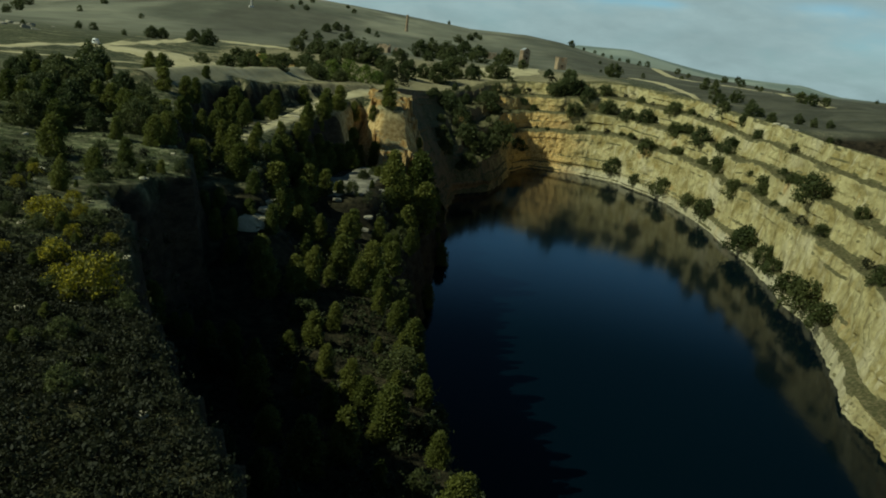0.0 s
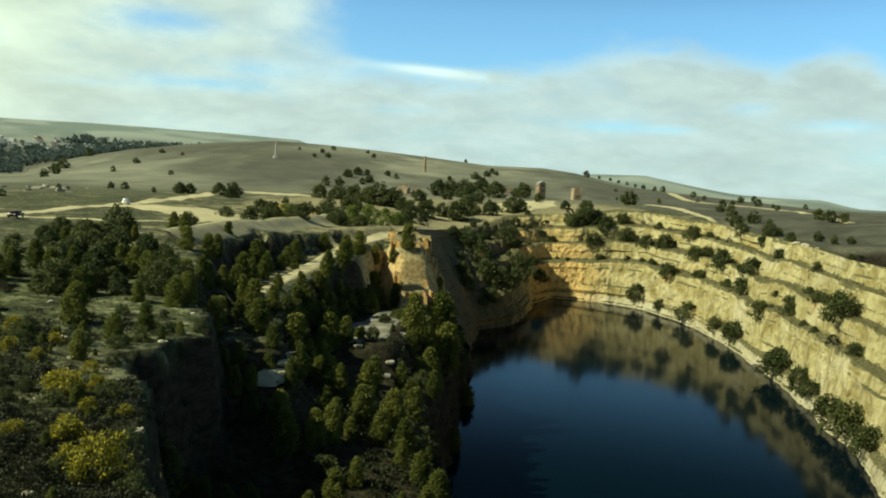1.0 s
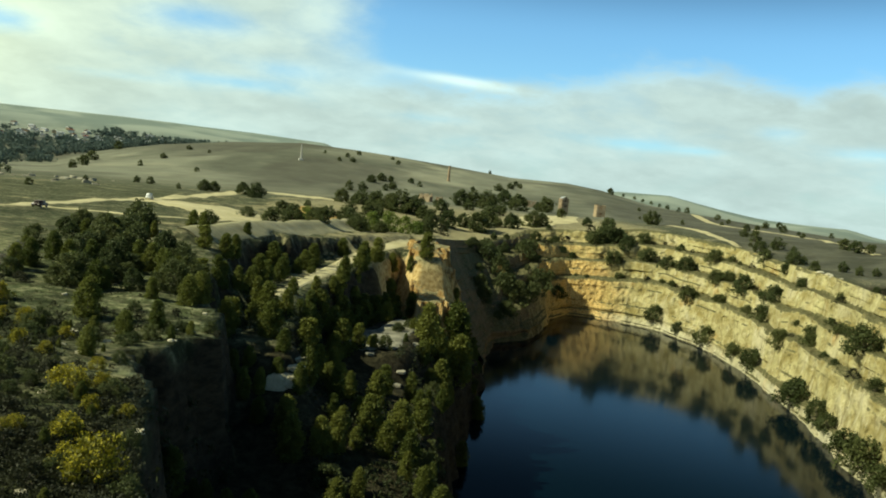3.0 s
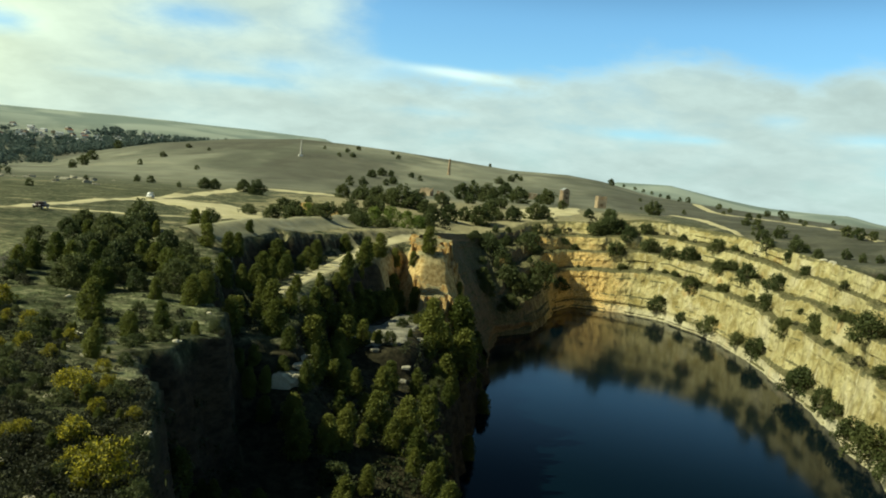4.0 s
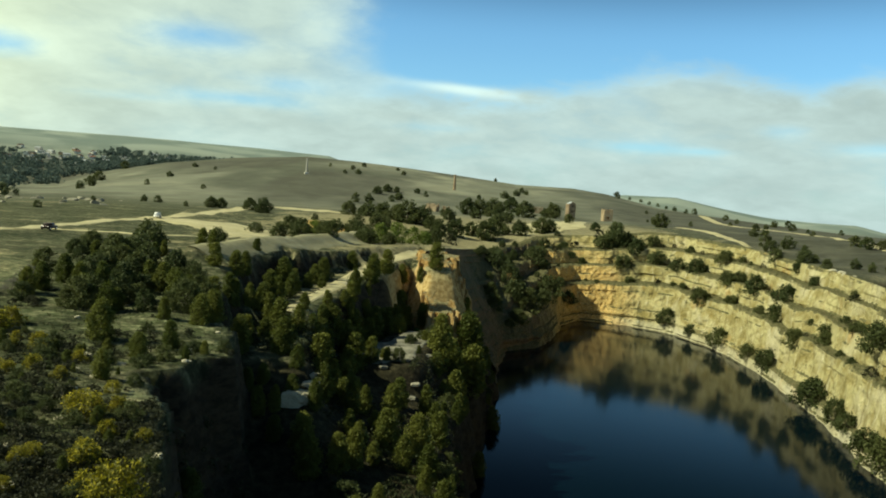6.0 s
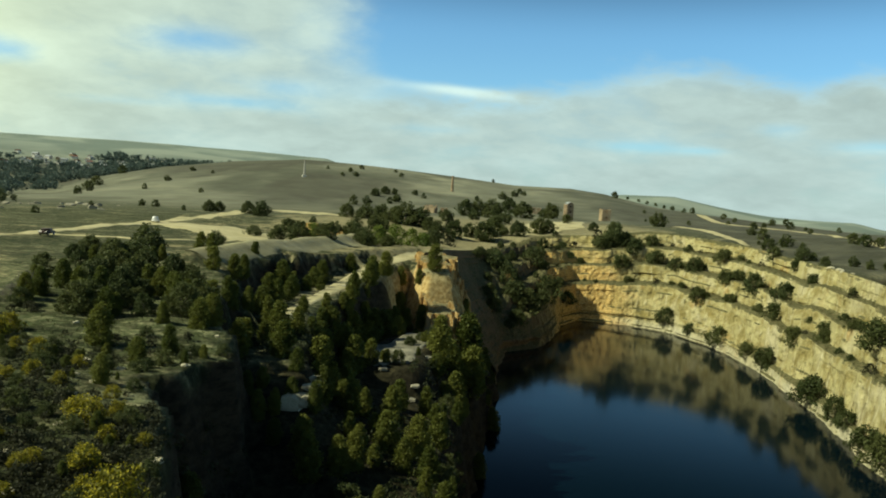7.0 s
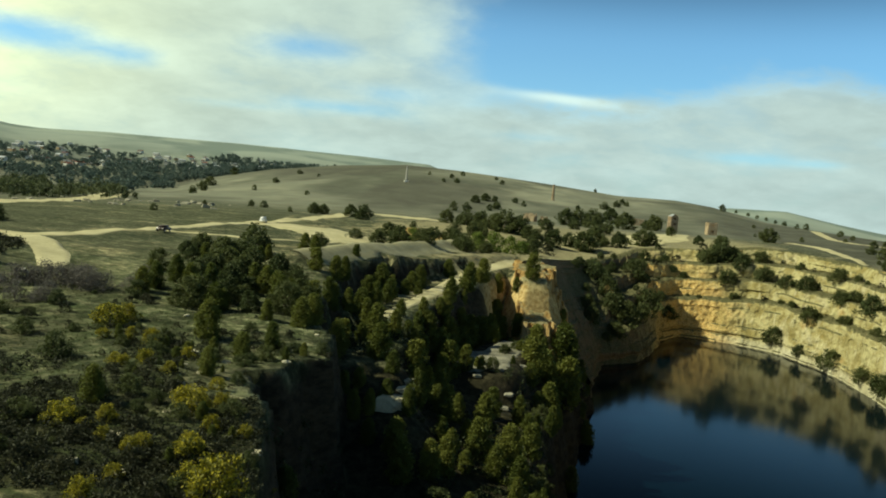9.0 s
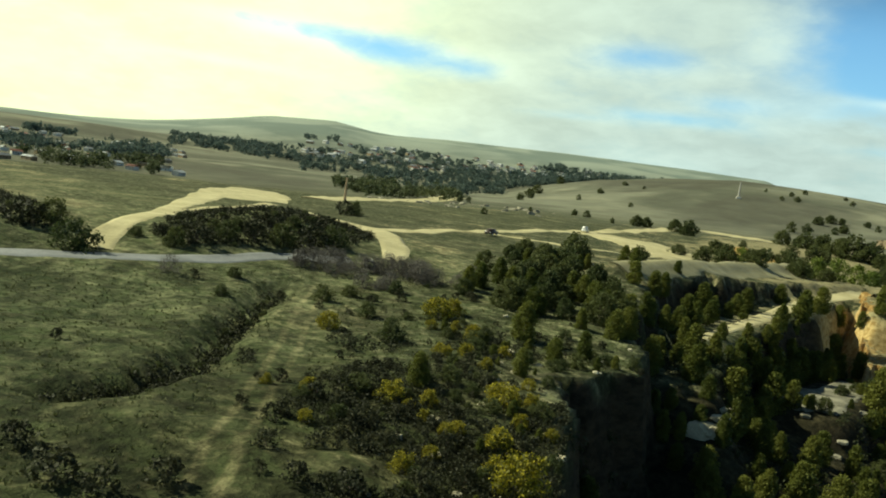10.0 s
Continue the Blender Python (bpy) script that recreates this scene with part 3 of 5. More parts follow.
def wall_surface():
    st = np.array(WALL, float)
    # round the corners between stations
    seg = np.r_[0, np.cumsum(np.hypot(*np.diff(st[:, :2], axis=0).T) + 0.5 * np.hypot(*np.diff(st[:, 2:4], axis=0).T))]
    s = np.arange(0, seg[-1], 0.75)
    col = np.stack([np.interp(s, seg, st[:, c]) for c in range(5)], 1)
    ker = np.hanning(25)
    ker /= ker.sum()
    col = np.stack([np.convolve(np.pad(col[:, c], 12, mode="edge"), ker, "valid") for c in range(5)], 1)
    pf = np.array(PROFILE)
    ln = np.r_[0, np.cumsum(np.hypot(np.diff(pf[:, 0]), np.diff(pf[:, 1])))]
    q = np.linspace(0, ln[-1], 130)
    ph, pz = np.interp(q, ln, pf[:, 0]), np.interp(q, ln, pf[:, 1])
    S, Q = np.meshgrid(s, np.arange(len(q)), indexing="ij")
    scree = ss(seg[12], seg[14], S)             # loose scree takes the benches' place in the west
    H_, Z_ = ph[Q], pz[Q]
    Z_ = Z_ + (np.clip(H_, -0.1, 1.0) - Z_) * scree
    shelf = ss(seg[8], seg[4], S)                # the low shelf above the water fades out towards the far corner
    H_ = H_ - (1 - shelf) * 0.09 * ss(0.04, 0.13, H_) * (1 - ss(0.5, 0.95, H_))
    base, rim = col[:, None, :2], col[:, None, 2:4]
    # benches wander in level and width
    lev = fbm(S, Z_ * 12, 34, 4, 61) * 0.05 * np.sin(np.clip(Z_, 0, 1) * math.pi)
    wid = fbm(S, np.floor(Z_ * 5.5) * 9.7, 18, 4, 71) * 0.06 * (Z_ > 0.02) * (H_ < 0.98)
    h = H_ + wid
    xy = base + (rim - base) * h[..., None]
    z = col[:, None, 4] * np.clip(Z_ + lev, -0.2, 1.0)
    # ribs and broken joints on the faces
    dz, dh = np.gradient(pz, q), np.gradient(ph, q)
    steep = np.clip(dz / np.hypot(dz, dh) - 0.55, 0, 0.45)[Q] / 0.45
    out = (base - rim) / np.linalg.norm(base - rim, axis=-1, keepdims=True)
    rib = np.abs(fbm(S, z * 1.5, 7.0, 4, 81)) * 1.4 + fbm(S, z * 1.6, 2.4, 3, 91) * 0.6 + fbm(S, z * 0.9, 19, 3, 95) * 3.0
    rib = rib * (1 - 0.35 * scree)
    xy = xy + out * (rib * (0.15 + 0.85 * steep) * (H_ < 0.99))[..., None]
    z = z + fbm(S, H_ * 40, 3.0, 3, 99) * 0.4 * (1 - steep) * (H_ < 0.94) + 0.25 * (H_ >= 0.94) - 2.5 * np.clip(H_ - 1.0, 0, 1) / 0.1
    return np.stack([xy[..., 0].ravel(), xy[..., 1].ravel(), z.ravel()], 1), len(s), len(q)


wv, wu, wn = wall_surface()
pit_wall = tagged(new("pit_wall", mesh_from("pit_wall", wv, grid_faces(wu, wn)[:, ::-1], M_ROCK, smooth=False)),
                  "benched cream and ochre rock wall of a flooded mine pit", "rock wall", kind="structure")

# the ragged ochre spur at the pit's corner: fluted faces broken by two ledges
CRAG = [(-4.0, 226, 30.6, 3.6), (-3.0, 212, 30.2, 4.2), (-3.0, 201, 29.4, 4.8), (-2.2, 193, 23.0, 3.4), (-0.6, 186.5, 19.0, 2.6)]


def crag_z(x, y):
    d, zt = nearest(x, y, [(p[0], p[1], p[2]) for p in CRAG])
    _, rad = nearest(x, y, [(p[0], p[1], p[3]) for p in CRAG])
    flute = np.abs(fbm(x + y * 0.3, y * 0.5, 3.0, 4, 131)) * 5.0 + fbm(x, y, 9, 3, 133) * 3.2 + np.abs(fbm(x - y * 0.2, y * 0.6, 1.3, 2, 135)) * 1.6 - 1.4
    out = np.clip(d - rad + flute, 0, 99)
    drop = np.where(out < 1.0, out * 4.5, 4.5 + np.clip(out - 1.0, 0, 1.2) * 0.8)
    drop = np.where(out < 2.2, drop, 5.5 + np.clip(out - 2.2, 0, 0.9) * 5.0)
    drop = np.where(out < 3.1, drop, 10.0 + np.clip(out - 3.1, 0, 1.4) * 0.9)
    drop = np.where(out < 4.5, drop, 11.3 + (out - 4.5) * 5.5)
    rough = fbm(x, y, 1.6, 3, 137) * (0.5 + 1.1 * ss(0, 0.6, out))
    return zt - drop + rough


cx, cy = np.meshgrid(np.arange(-30, 16, 0.34), np.arange(172, 236, 0.34), indexing="ij")
cz = np.maximum(crag_z(cx, cy), -3)
spur = tagged(new("rock_spur", mesh_from("rock_spur", np.stack([cx.ravel(), cy.ravel(), cz.ravel()], 1), grid_faces(*cx.shape), M_SPUR, smooth=False)),
              "broken ochre rock spur jutting over the pit", "rock spur", kind="structure")

water = tagged(new("water", mesh_from("water", [(-25, 20, 0), (125, 20, 0), (125, 372, 0), (-25, 372, 0)], [(0, 1, 2, 3)], M_WATER)),
               "still dark blue water filling the mine pit", "water", kind="structure")


def strip(name, line, width, mat, label, lift=0.12, category="track"):
    """A road draped on the land: points x, y (and width where it changes)."""
    pts = [Vector((p[0], p[1], p[2] if len(p) > 2 else width)) for p in line]
    dense = []
    for i in range(len(pts) - 1):
        p0, p1, p2, p3 = pts[max(i - 1, 0)], pts[i], pts[i + 1], pts[min(i + 2, len(pts) - 1)]
        n = max(2, int((p2.xy - p1.xy).length / 2.0))
        for j in range(n):
            t = j / n
            dense.append(0.5 * ((2 * p1) + (p2 - p0) * t + (2 * p0 - 5 * p1 + 4 * p2 - p3) * t * t + (3 * p1 - p0 - 3 * p2 + p3) * t ** 3))
    dense.append(pts[-1])
    V, nv = [], 9
    for i, p in enumerate(dense):
        d = (dense[min(i + 1, len(dense) - 1)] - dense[max(i - 1, 0)]).xy.normalized()
        for j in range(nv):
            w = (j / (nv - 1) - 0.5) * p.z + float(fbm(i * 2.0, j * 0.0 + (7 if j > 4 else 0), 9, 3, 5)) * p.z * (0.22 if j in (0, nv - 1) else 0.0)
            x, y = p.x + d.y * w, p.y - d.x * w
            edge = -min(0.35, 3 * lift) if j in (0, nv - 1) else 0.0
            V.append((x, y, land(x, y) + lift + edge))
    return tagged(new(name, mesh_from(name, np.array(V), grid_faces(len(dense), nv)[:, ::-1], mat)), label, category, kind="structure")


def patch(name, outline, mat, label, lift=0.14, category="ground patch", ragged=0.22):
    """A bare pad draped on the land inside an outline."""
    pts, n = [], len(outline)
    for i in range(n):
        p0, p1, p2, p3 = (Vector(outline[(i + k) % n]) for k in (-1, 0, 1, 2))
        for j in range(8):
            t = j / 8
            pts.append(0.5 * ((2 * p1) + (p2 - p0) * t + (2 * p0 - 5 * p1 + 4 * p2 - p3) * t * t + (3 * p1 - p0 - 3 * p2 + p3) * t ** 3))
    c = sum(pts, Vector((0, 0))) / len(pts)
    V, rings = [], 9
    for i, p in enumerate(pts + [pts[0]]):
        for j in range(rings):
            f = j / (rings - 1)
            wob = 1 + ragged * float(fbm((i % len(pts)) * 1.0, 3.0, 3.5, 3, 9)) * f
            q = c.lerp(p, f * wob)
            V.append((q.x, q.y, land(q.x, q.y) + lift - (0.4 if j == rings - 1 else 0)))
    return tagged(new(name, mesh_from(name, np.array(V), grid_faces(len(pts) + 1, rings), mat)), label, category, kind="structure")


strip("road", [(-92, 22), (-86, 38), (-81.2, 47.7), (-77.7, 53.8), (-74.7, 60.2), (-72.2, 66.3), (-70.7, 74.2), (-68.5, 80.5), (-65, 86.5)],
      3.8, M_ASPHALT, "narrow grey sealed road across the grass", 0.10, "road")
strip("track_1", [(-80.5, 58, 5), (-87.6, 65.9, 4.2), (-101.3, 83, 4.5), (-114, 98, 5), (-128, 114.4, 7), (-146, 136, 10), (-160, 152, 12)], 4, M_DIRT,
      "pale gravel track climbing from the sealed road")
strip("track_11", [(-107, 90, 2), (-112.8, 105, 2.4), (-119.9, 121, 3), (-128, 138, 4)], 3, M_DIRT, "thin pale cutting across the gravel loop")
patch("track_pad", [(-160, 146), (-182, 176), (-172, 190), (-152, 172), (-130, 143), (-140, 131)], M_DIRT, "wide pale gravel turning pad on the flat")
strip("track_2", [(-118, 138, 4), (-108, 131, 4.5), (-100, 128.2, 5), (-91.5, 127, 5), (-88, 133, 5), (-90.5, 171, 4.5), (-91.5, 205, 5), (-96, 272, 7), (-98, 325, 9), (-105, 406, 14)],
      5, M_DIRT, "long pale gravel track running out to the hills")
strip("track_3", [(-92, 127, 6), (-80, 116.5, 7), (-66.2, 99.3, 5), (-62, 92, 3)], 5, M_DIRT, "pale gravel spur joining the road")
strip("track_4", [(-89, 174, 2.2), (-76, 172, 2.2), (-65, 170.5, 2.2), (-56, 176, 2.4), (-50, 200, 3), (-49, 215, 4)], 3, M_DIRT, "thin pale track across the dry field")
patch("yard_pad", [(-93, 244), (-91, 262), (-64, 247), (-48, 226), (-46, 192), (-55, 190), (-70, 212)], M_DIRT, "broad pale gravel pad beside the field")
strip("track_5", [(-104, 452), (-81, 436), (-58, 410)], 24, M_DIRT, "pale bare strip below the hill", 0.2)
strip("track_6", [(123.5, 429, 7), (126.5, 382, 6), (120.8, 318, 3)], 6, M_DIRT, "pale track above the pit rim")
strip("track_7", [(240, 760, 10), (225, 682, 9), (202, 462, 6), (172, 311, 4)], 6, M_DIRT, "faint pale track along the far slope", 0.2)
strip("track_8", [(-22.8, 112, 2.2), (-21.6, 129, 2.6), (-20.1, 155, 3.8), (-18, 191, 5.5), (-13, 215, 6.5), (-6, 240, 9)], 4, M_DIRT, "pale stony haul track along the bench", 0.16)
patch("terrace_floor", [(-12.1, 122.1), (-12.5, 132.1), (-11.3, 139.6), (-6.7, 149.7), (-1.7, 149.7), (-2.1, 138.8), (-3.8, 125.4), (-6.7, 119.6)], M_SLATE, "bare grey rock terrace among the pines", 0.2, ragged=0.6)
patch("yard_floor", [(-4, 224), (-3, 262), (9, 284), (14, 280), (6, 255), (1, 235)], M_DIRT, "bare trampled yard at the pit rim", 0.2)
patch("yard_ground", [(-1, 340), (-2, 365), (21, 410), (27, 384), (10, 350)], M_DIRT, "bare pale ground among old workings", 0.2)
patch("yard_slab", [(34, 368), (32, 394), (51, 440), (84, 505), (72, 420), (66, 398)], M_DIRT, "bare pale ground below the ruins", 0.2)
strip("track_9", [(-155, 184, 8), (-184, 241, 12), (-212, 312, 16), (-290, 500, 20)], 12, M_DIRT, "pale grassy lane beyond the pole", 0.25)
strip("berm", [(-37, 117, 5), (-35.6, 126, 5.5), (-34.4, 138, 5.5), (-33.8, 156, 6.5), (-33.4, 190, 8), (-29, 225, 10), (-27, 250, 10)], 6, M_BERM, "smooth bank of pale dry grass above the cutting", 0.16, "grass bank")

# ---- plants ----
def leaves(rng, centres, per, spread_, size):
    """Loose clumps of small leaves round the centres."""
    n = len(centres) * per
    c = np.repeat(np.asarray(centres, float), per, 0)
    off = rng.normal(size=(n, 3))
    off = off / np.linalg.norm(off, axis=1, keepdims=True) * (rng.random((n, 1)) ** 0.45) * spread_
    c = c + off
    a = rng.normal(size=(n, 3)) + off / spread_ * 0.3
    a /= np.linalg.norm(a, axis=1, keepdims=True)
    b = np.cross(a, rng.normal(size=(n, 3)))
    b /= np.linalg.norm(b, axis=1, keepdims=True)
    s = size * (0.6 + 0.8 * rng.random((n, 1)))
    v = np.stack([c - a * s, c + b * s * 0.55, c + a * s, c - b * s * 0.55], 1).reshape(-1, 3)
    return v, np.arange(n * 4).reshape(n, 4)


def crown_points(rng, kind, n, h):
    pts = []
    while len(pts) < n:
        q, a, r = rng.random(), rng.random() * 2 * math.pi, math.sqrt(rng.random())
        if kind == "pine":
            z, w = 0.06 + 0.92 * q, 0.39 * (1 - q) ** 0.70 * (0.55 + q * 0.75 if q < 0.6 else 1.0) + 0.03
        elif kind == "gum":
            z, w = 0.07 + 0.88 * q, 0.54 * math.sin(math.pi * (0.20 + 0.74 * q)) ** 0.8
        else:
            z, w = 0.02 + 0.88 * q, 0.70 * math.cos(q * 1.45) ** 0.5
        w *= 0.72 + 0.55 * math.sin(a * 2 + q * 5 + n) ** 2 * rng.random() + 0.12 * math.sin(a * 3 + n)
        r = 0.45 + 0.55 * r
        pts.append((math.cos(a) * w * r * h, math.sin(a) * w * r * h, z * h))
    return pts


def limb_mesh(rng, kind, h, targets):
    bm = bmesh.new()

    def taper(p, q, r0, r1, n=6):
        p, q = Vector(p), Vector(q)
        rot = (q - p).to_track_quat("Z", "Y").to_matrix()
        rings = [[bm.verts.new(c + rot @ Vector((math.cos(k * 2 * math.pi / n) * r, math.sin(k * 2 * math.pi / n) * r, 0))) for k in range(n)]
                 for c, r in ((p, r0), (p.lerp(q, 0.5) + Vector(rng.normal(size=3) * 0.02 * h), (r0 + r1) / 2), (q, r1))]
        for a, b in zip(rings[:-1], rings[1:]):
            for k in range(n):
                bm.faces.new((a[k], a[(k + 1) % n], b[(k + 1) % n], b[k]))

    top = 0.92 if kind == "pine" else 0.5 if kind == "gum" else 0.25
    r = 0.022 * h if kind != "shrub" else 0.03 * h
    taper((0, 0, -0.06 * h), (0, 0, top * h), r, r * 0.25)
    for t in targets[:: max(1, len(targets) // 9)]:
        z0 = min(top * h * 0.95, max(0.08 * h, t[2] - 0.25 * h))
        taper((0, 0, z0), t, r * 0.42, r * 0.10, 4)
    me = bpy.data.meshes.new("trunk")
    bm.to_mesh(me)
    bm.free()
    me.materials.append(M_BARK if kind != "twig" else M_TWIG)
    me.shade_smooth()
    return me


PLANTS = {
    # kind: shape, clumps, leaves a clump, clump radius and leaf size (shares of height), foliage, blossom
    "pine_tree": ("pine", 120, 46, 0.125, 0.026, M_PINE, None, "slender dark green pine on the mine bank", "tree"),
    "gum_tree": ("gum", 80, 40, 0.14, 0.034, M_GUM, None, "broad olive-green tree with a rounded crown", "tree"),
    "green_tree": ("gum", 58, 20, 0.15, 0.052, M_BRIGHT, None, "fresh green bushy tree in the old yard", "tree"),
    "shrub": ("shrub", 60, 34, 0.18, 0.045, M_GUM, None, "dark olive shrub on stony ground", "shrub"),
    "scrub_bush": ("shrub", 30, 14, 0.18, 0.075, M_SCRUB, None, "grey-green scrubby bush on dry ground", "shrub"),
    "wattle_bush": ("shrub", 46, 26, 0.18, 0.050, M_WATTLE, M_BLOOM, "wattle bush in golden yellow blossom", "shrub"),
    "bench_shrub": ("shrub", 60, 34, 0.20, 0.052, M_GUM, None, "dark olive shrub on stony ground", "shrub"),
    "yard_gum_tree": ("gum", 60, 32, 0.16, 0.050, M_GUM, None, "broad olive-green tree with a rounded crown", "tree"),
    "bank_pine_tree": ("pine", 100, 40, 0.13, 0.031, M_PINE, None, "slender dark green pine on the mine bank", "tree"),
    "bare_bush": ("shrub", 50, 26, 0.22, 0.034, M_HAZE, None, "leafless purple-grey bush beside the road", "shrub"),
    "far_tree": ("gum", 40, 20, 0.18, 0.07, M_GUM, None, "small dark tree on the dry hillside", "tree"),
}
protos = {}
plant_rng = np.random.default_rng(4)


def plant(kind, x, y, z, h, group=""):
    """Set one plant of the kind, h metres high, at its foot; three shapes of each kind."""
    shape, n, per, rad, size, leaf, bloom, label, cat = PLANTS[kind]
    var = int(plant_rng.integers(3))
    yaw = float(plant_rng.random() * 360)
    sc = h / 6.0
    squash = 0.85 + 0.3 * float(plant_rng.random())
    m = pose(x, y, z, 0, 0, yaw) @ Matrix.Diagonal((sc * squash, sc * squash, sc, 1))
    if (kind, var) not in protos:
        rng = np.random.default_rng(100 * var + len(kind) * 7 + n)
        ob = new(kind.replace("yard_", "").replace("bank_", ""))
        pts = crown_points(rng, shape, n, 6.0)
        trunk = new("trunk", limb_mesh(rng, "twig" if kind == "bare_bush" else shape, 6.0, pts))
        trunk.parent = ob
        v, f = leaves(rng, pts, per, rad * 6.0, size * 6.0)
        crown = new("crown", mesh_from("crown", v, f, leaf, smooth=False))
        crown.parent = ob
        if bloom:
            outer = [p for p in pts if p[2] > 1.6]
            v, f = leaves(rng, outer, 30, rad * 7.2, size * 4.6)
            bl = new("blossom", mesh_from("blossom", v, f, bloom, smooth=False))
            bl.parent = ob
            bl["label"] = "golden yellow blossom"
        tagged(ob, label, cat, group or cat + "s")
        ob.matrix_basis = m
        protos[kind, var] = ob
        return ob
    src = protos[kind, var]
    ob = copy_thing(src, Matrix.Identity(4))
    ob.matrix_basis = m
    if group:
        ob["group"] = group
    return ob


rnd = random.Random(12)

# ---- where the plants stand: x, y, height ----
BENCH_SHRUBS = [(88, 343, 6.3), (80.8, 341.2, 7.5), (86.8, 331, 8.6), (93.4, 322.1, 6.0), (100, 329.2, 3.7), (98.6, 314.6, 7.1), (107.5, 308.4, 5.8), (104.2, 294.1, 5.6), (107.3, 291.2, 5.6), (105.3, 270.1, 7.3), (108.2, 252.2, 6.9), (94.4, 294.4, 6.7), (102, 281.9, 4.3), (102.1, 256.7, 3.6), (104.5, 248.5, 6.8), (97.7, 219.7, 6.1), (102.9, 221.8, 2.1), (101.5, 208.8, 5.8), (103.4, 203.6, 2.5), (99, 189.2, 3.8), (94.3, 170.1, 7.0), (100, 206.1, 4.1), (88, 175, 6.4), (84.1, 153, 5.7), (89.6, 192.6, 9.0), (85.7, 167.4, 5.5), (83.4, 154.6, 3.2), (81.9, 143.2, 7.3), (78.6, 132.4, 6.8), (95.6, 235.5, 9.0)]
BENCH_SHRUBS_B = [(95.4, 250, 5.8), (94.2, 274.1, 8.4), (87.9, 293.8, 6.6), (73.8, 333.8, 7.3), (87.1, 309.8, 6.9), (119.4, 265.9, 6.2), (122.2, 302.4, 5.8), (108.8, 210.4, 3.1), (115.9, 263.8, 3.7), (96.3, 190.7, 1.8), (93.4, 179.6, 1.8), (90.8, 157, 3.3), (90.6, 316.7, 2.4), (93.1, 313.3, 2.3), (92.2, 196, 4.7), (67.8, 348.1, 9.0), (74.6, 357.4, 7.8), (49.1, 319.3, 5.8), (57.9, 344, 3.5), (38.4, 297.5, 8.6), (27.8, 271.2, 9.0), (22.2, 283.6, 9.0), (18, 290.3, 8.3), (35, 322.1, 8.1), (23.7, 270.5, 7.8), (35.5, 284.3, 6.2), (15.6, 252.1, 6.4)]
YARD_GUMS = [(-50.8, 133.2, 5.5), (-48.6, 165.1, 3.5), (-118.1, 388, 5.8), (-114.9, 394, 5.3), (-95.6, 373.6, 6.1), (-84.9, 355.8, 7.3), (-60.4, 133.3, 3.1), (-56.8, 119.8, 2.4), (-45.3, 208.3, 4.6), (-39.1, 207, 6.0), (-37.1, 231.4, 5.0), (-52.1, 256.1, 4.9), (-4.7, 334.3, 7.7), (2.5, 346, 8.4), (9, 358.7, 6.7), (16.5, 352.7, 10.1), (22.3, 379.3, 8.1), (31.2, 364.7, 7.3), (-41.5, 397.2, 8.0), (-32.9, 380.4, 8.2), (-64.7, 681.2, 7.3), (-58.3, 702.9, 7.1), (-44, 644, 6.9), (-20.5, 368.1, 11.1), (-13.4, 369.8, 9.5), (-25.5, 372.6, 8.0), (-9, 356.6, 6.4), (10.9, 542.6, 12.0), (18.9, 550.2, 12.0), (30.3, 581.8, 12.0)]
YARD_GUMS_B = [(45, 613.1, 12.0), (50, 546.6, 12.0), (70.3, 553.3, 11.2), (43.4, 380.9, 8.2), (47.7, 382.4, 6.9), (73.3, 348.3, 10.7), (78.6, 350, 6.4), (111.7, 424.6, 8.2), (71.2, 392.5, 4.6), (-51.6, 398.5, 7.5), (-37.5, 262.9, 5.3), (-32.7, 262.5, 6.4), (-31.8, 212.9, 4.6), (-27.9, 270.6, 4.7), (33.4, 563.6, 9.7), (-1.8, 407.8, 6.4)]
YARD_GREEN = [(-21.6, 243.9, 6.3), (-16.9, 251.7, 6.9), (-11.9, 260.5, 6.0), (-8.9, 282.5, 5.1), (-43.3, 252.7, 4.6)]
YARD_PINES = [(-2.9, 197.2, 6.5), (-6.6, 196, 3.5)]
YARD_SHRUBS = [(-53.5, 217.1, 3.2), (-38.4, 324.5, 4.7), (-54.8, 318.6, 2.8)]
HILL_TREES = [(-273.2, 577.9, 6.4), (-284.8, 621.2, 8.8), (-339.9, 758.8, 9.5), (-389.6, 935.9, 10.0), (-263.3, 733.2, 5.6), (-275.3, 840.9, 5.1), (-249.6, 644.6, 4.9), (-160.3, 410.7, 3.8), (-152.6, 409.8, 3.8), (-127.9, 380.1, 2.9), (-197.9, 626.7, 3.8), (-148, 281.5, 2.7), (-176.6, 388.6, 2.4), (-103, 902.4, 5.2), (-108.9, 849.3, 4.9), (-66, 924.5, 4.0), (195.7, 950.1, 8.3), (293.8, 964.8, 7.2), (557.4, 2514.3, 10.0), (574.8, 2434.8, 10.0), (581.3, 2354.2, 10.0), (596, 2312.5, 10.0), (604.7, 2251.6, 10.0), (274.8, 983.6, 5.8), (226.7, 771.5, 4.6), (243.4, 707.3, 5.3), (242.8, 677.2, 4.1), (293.5, 694, 6.5), (167.4, 328.4, 4.7), (166.3, 317.2, 5.1)]
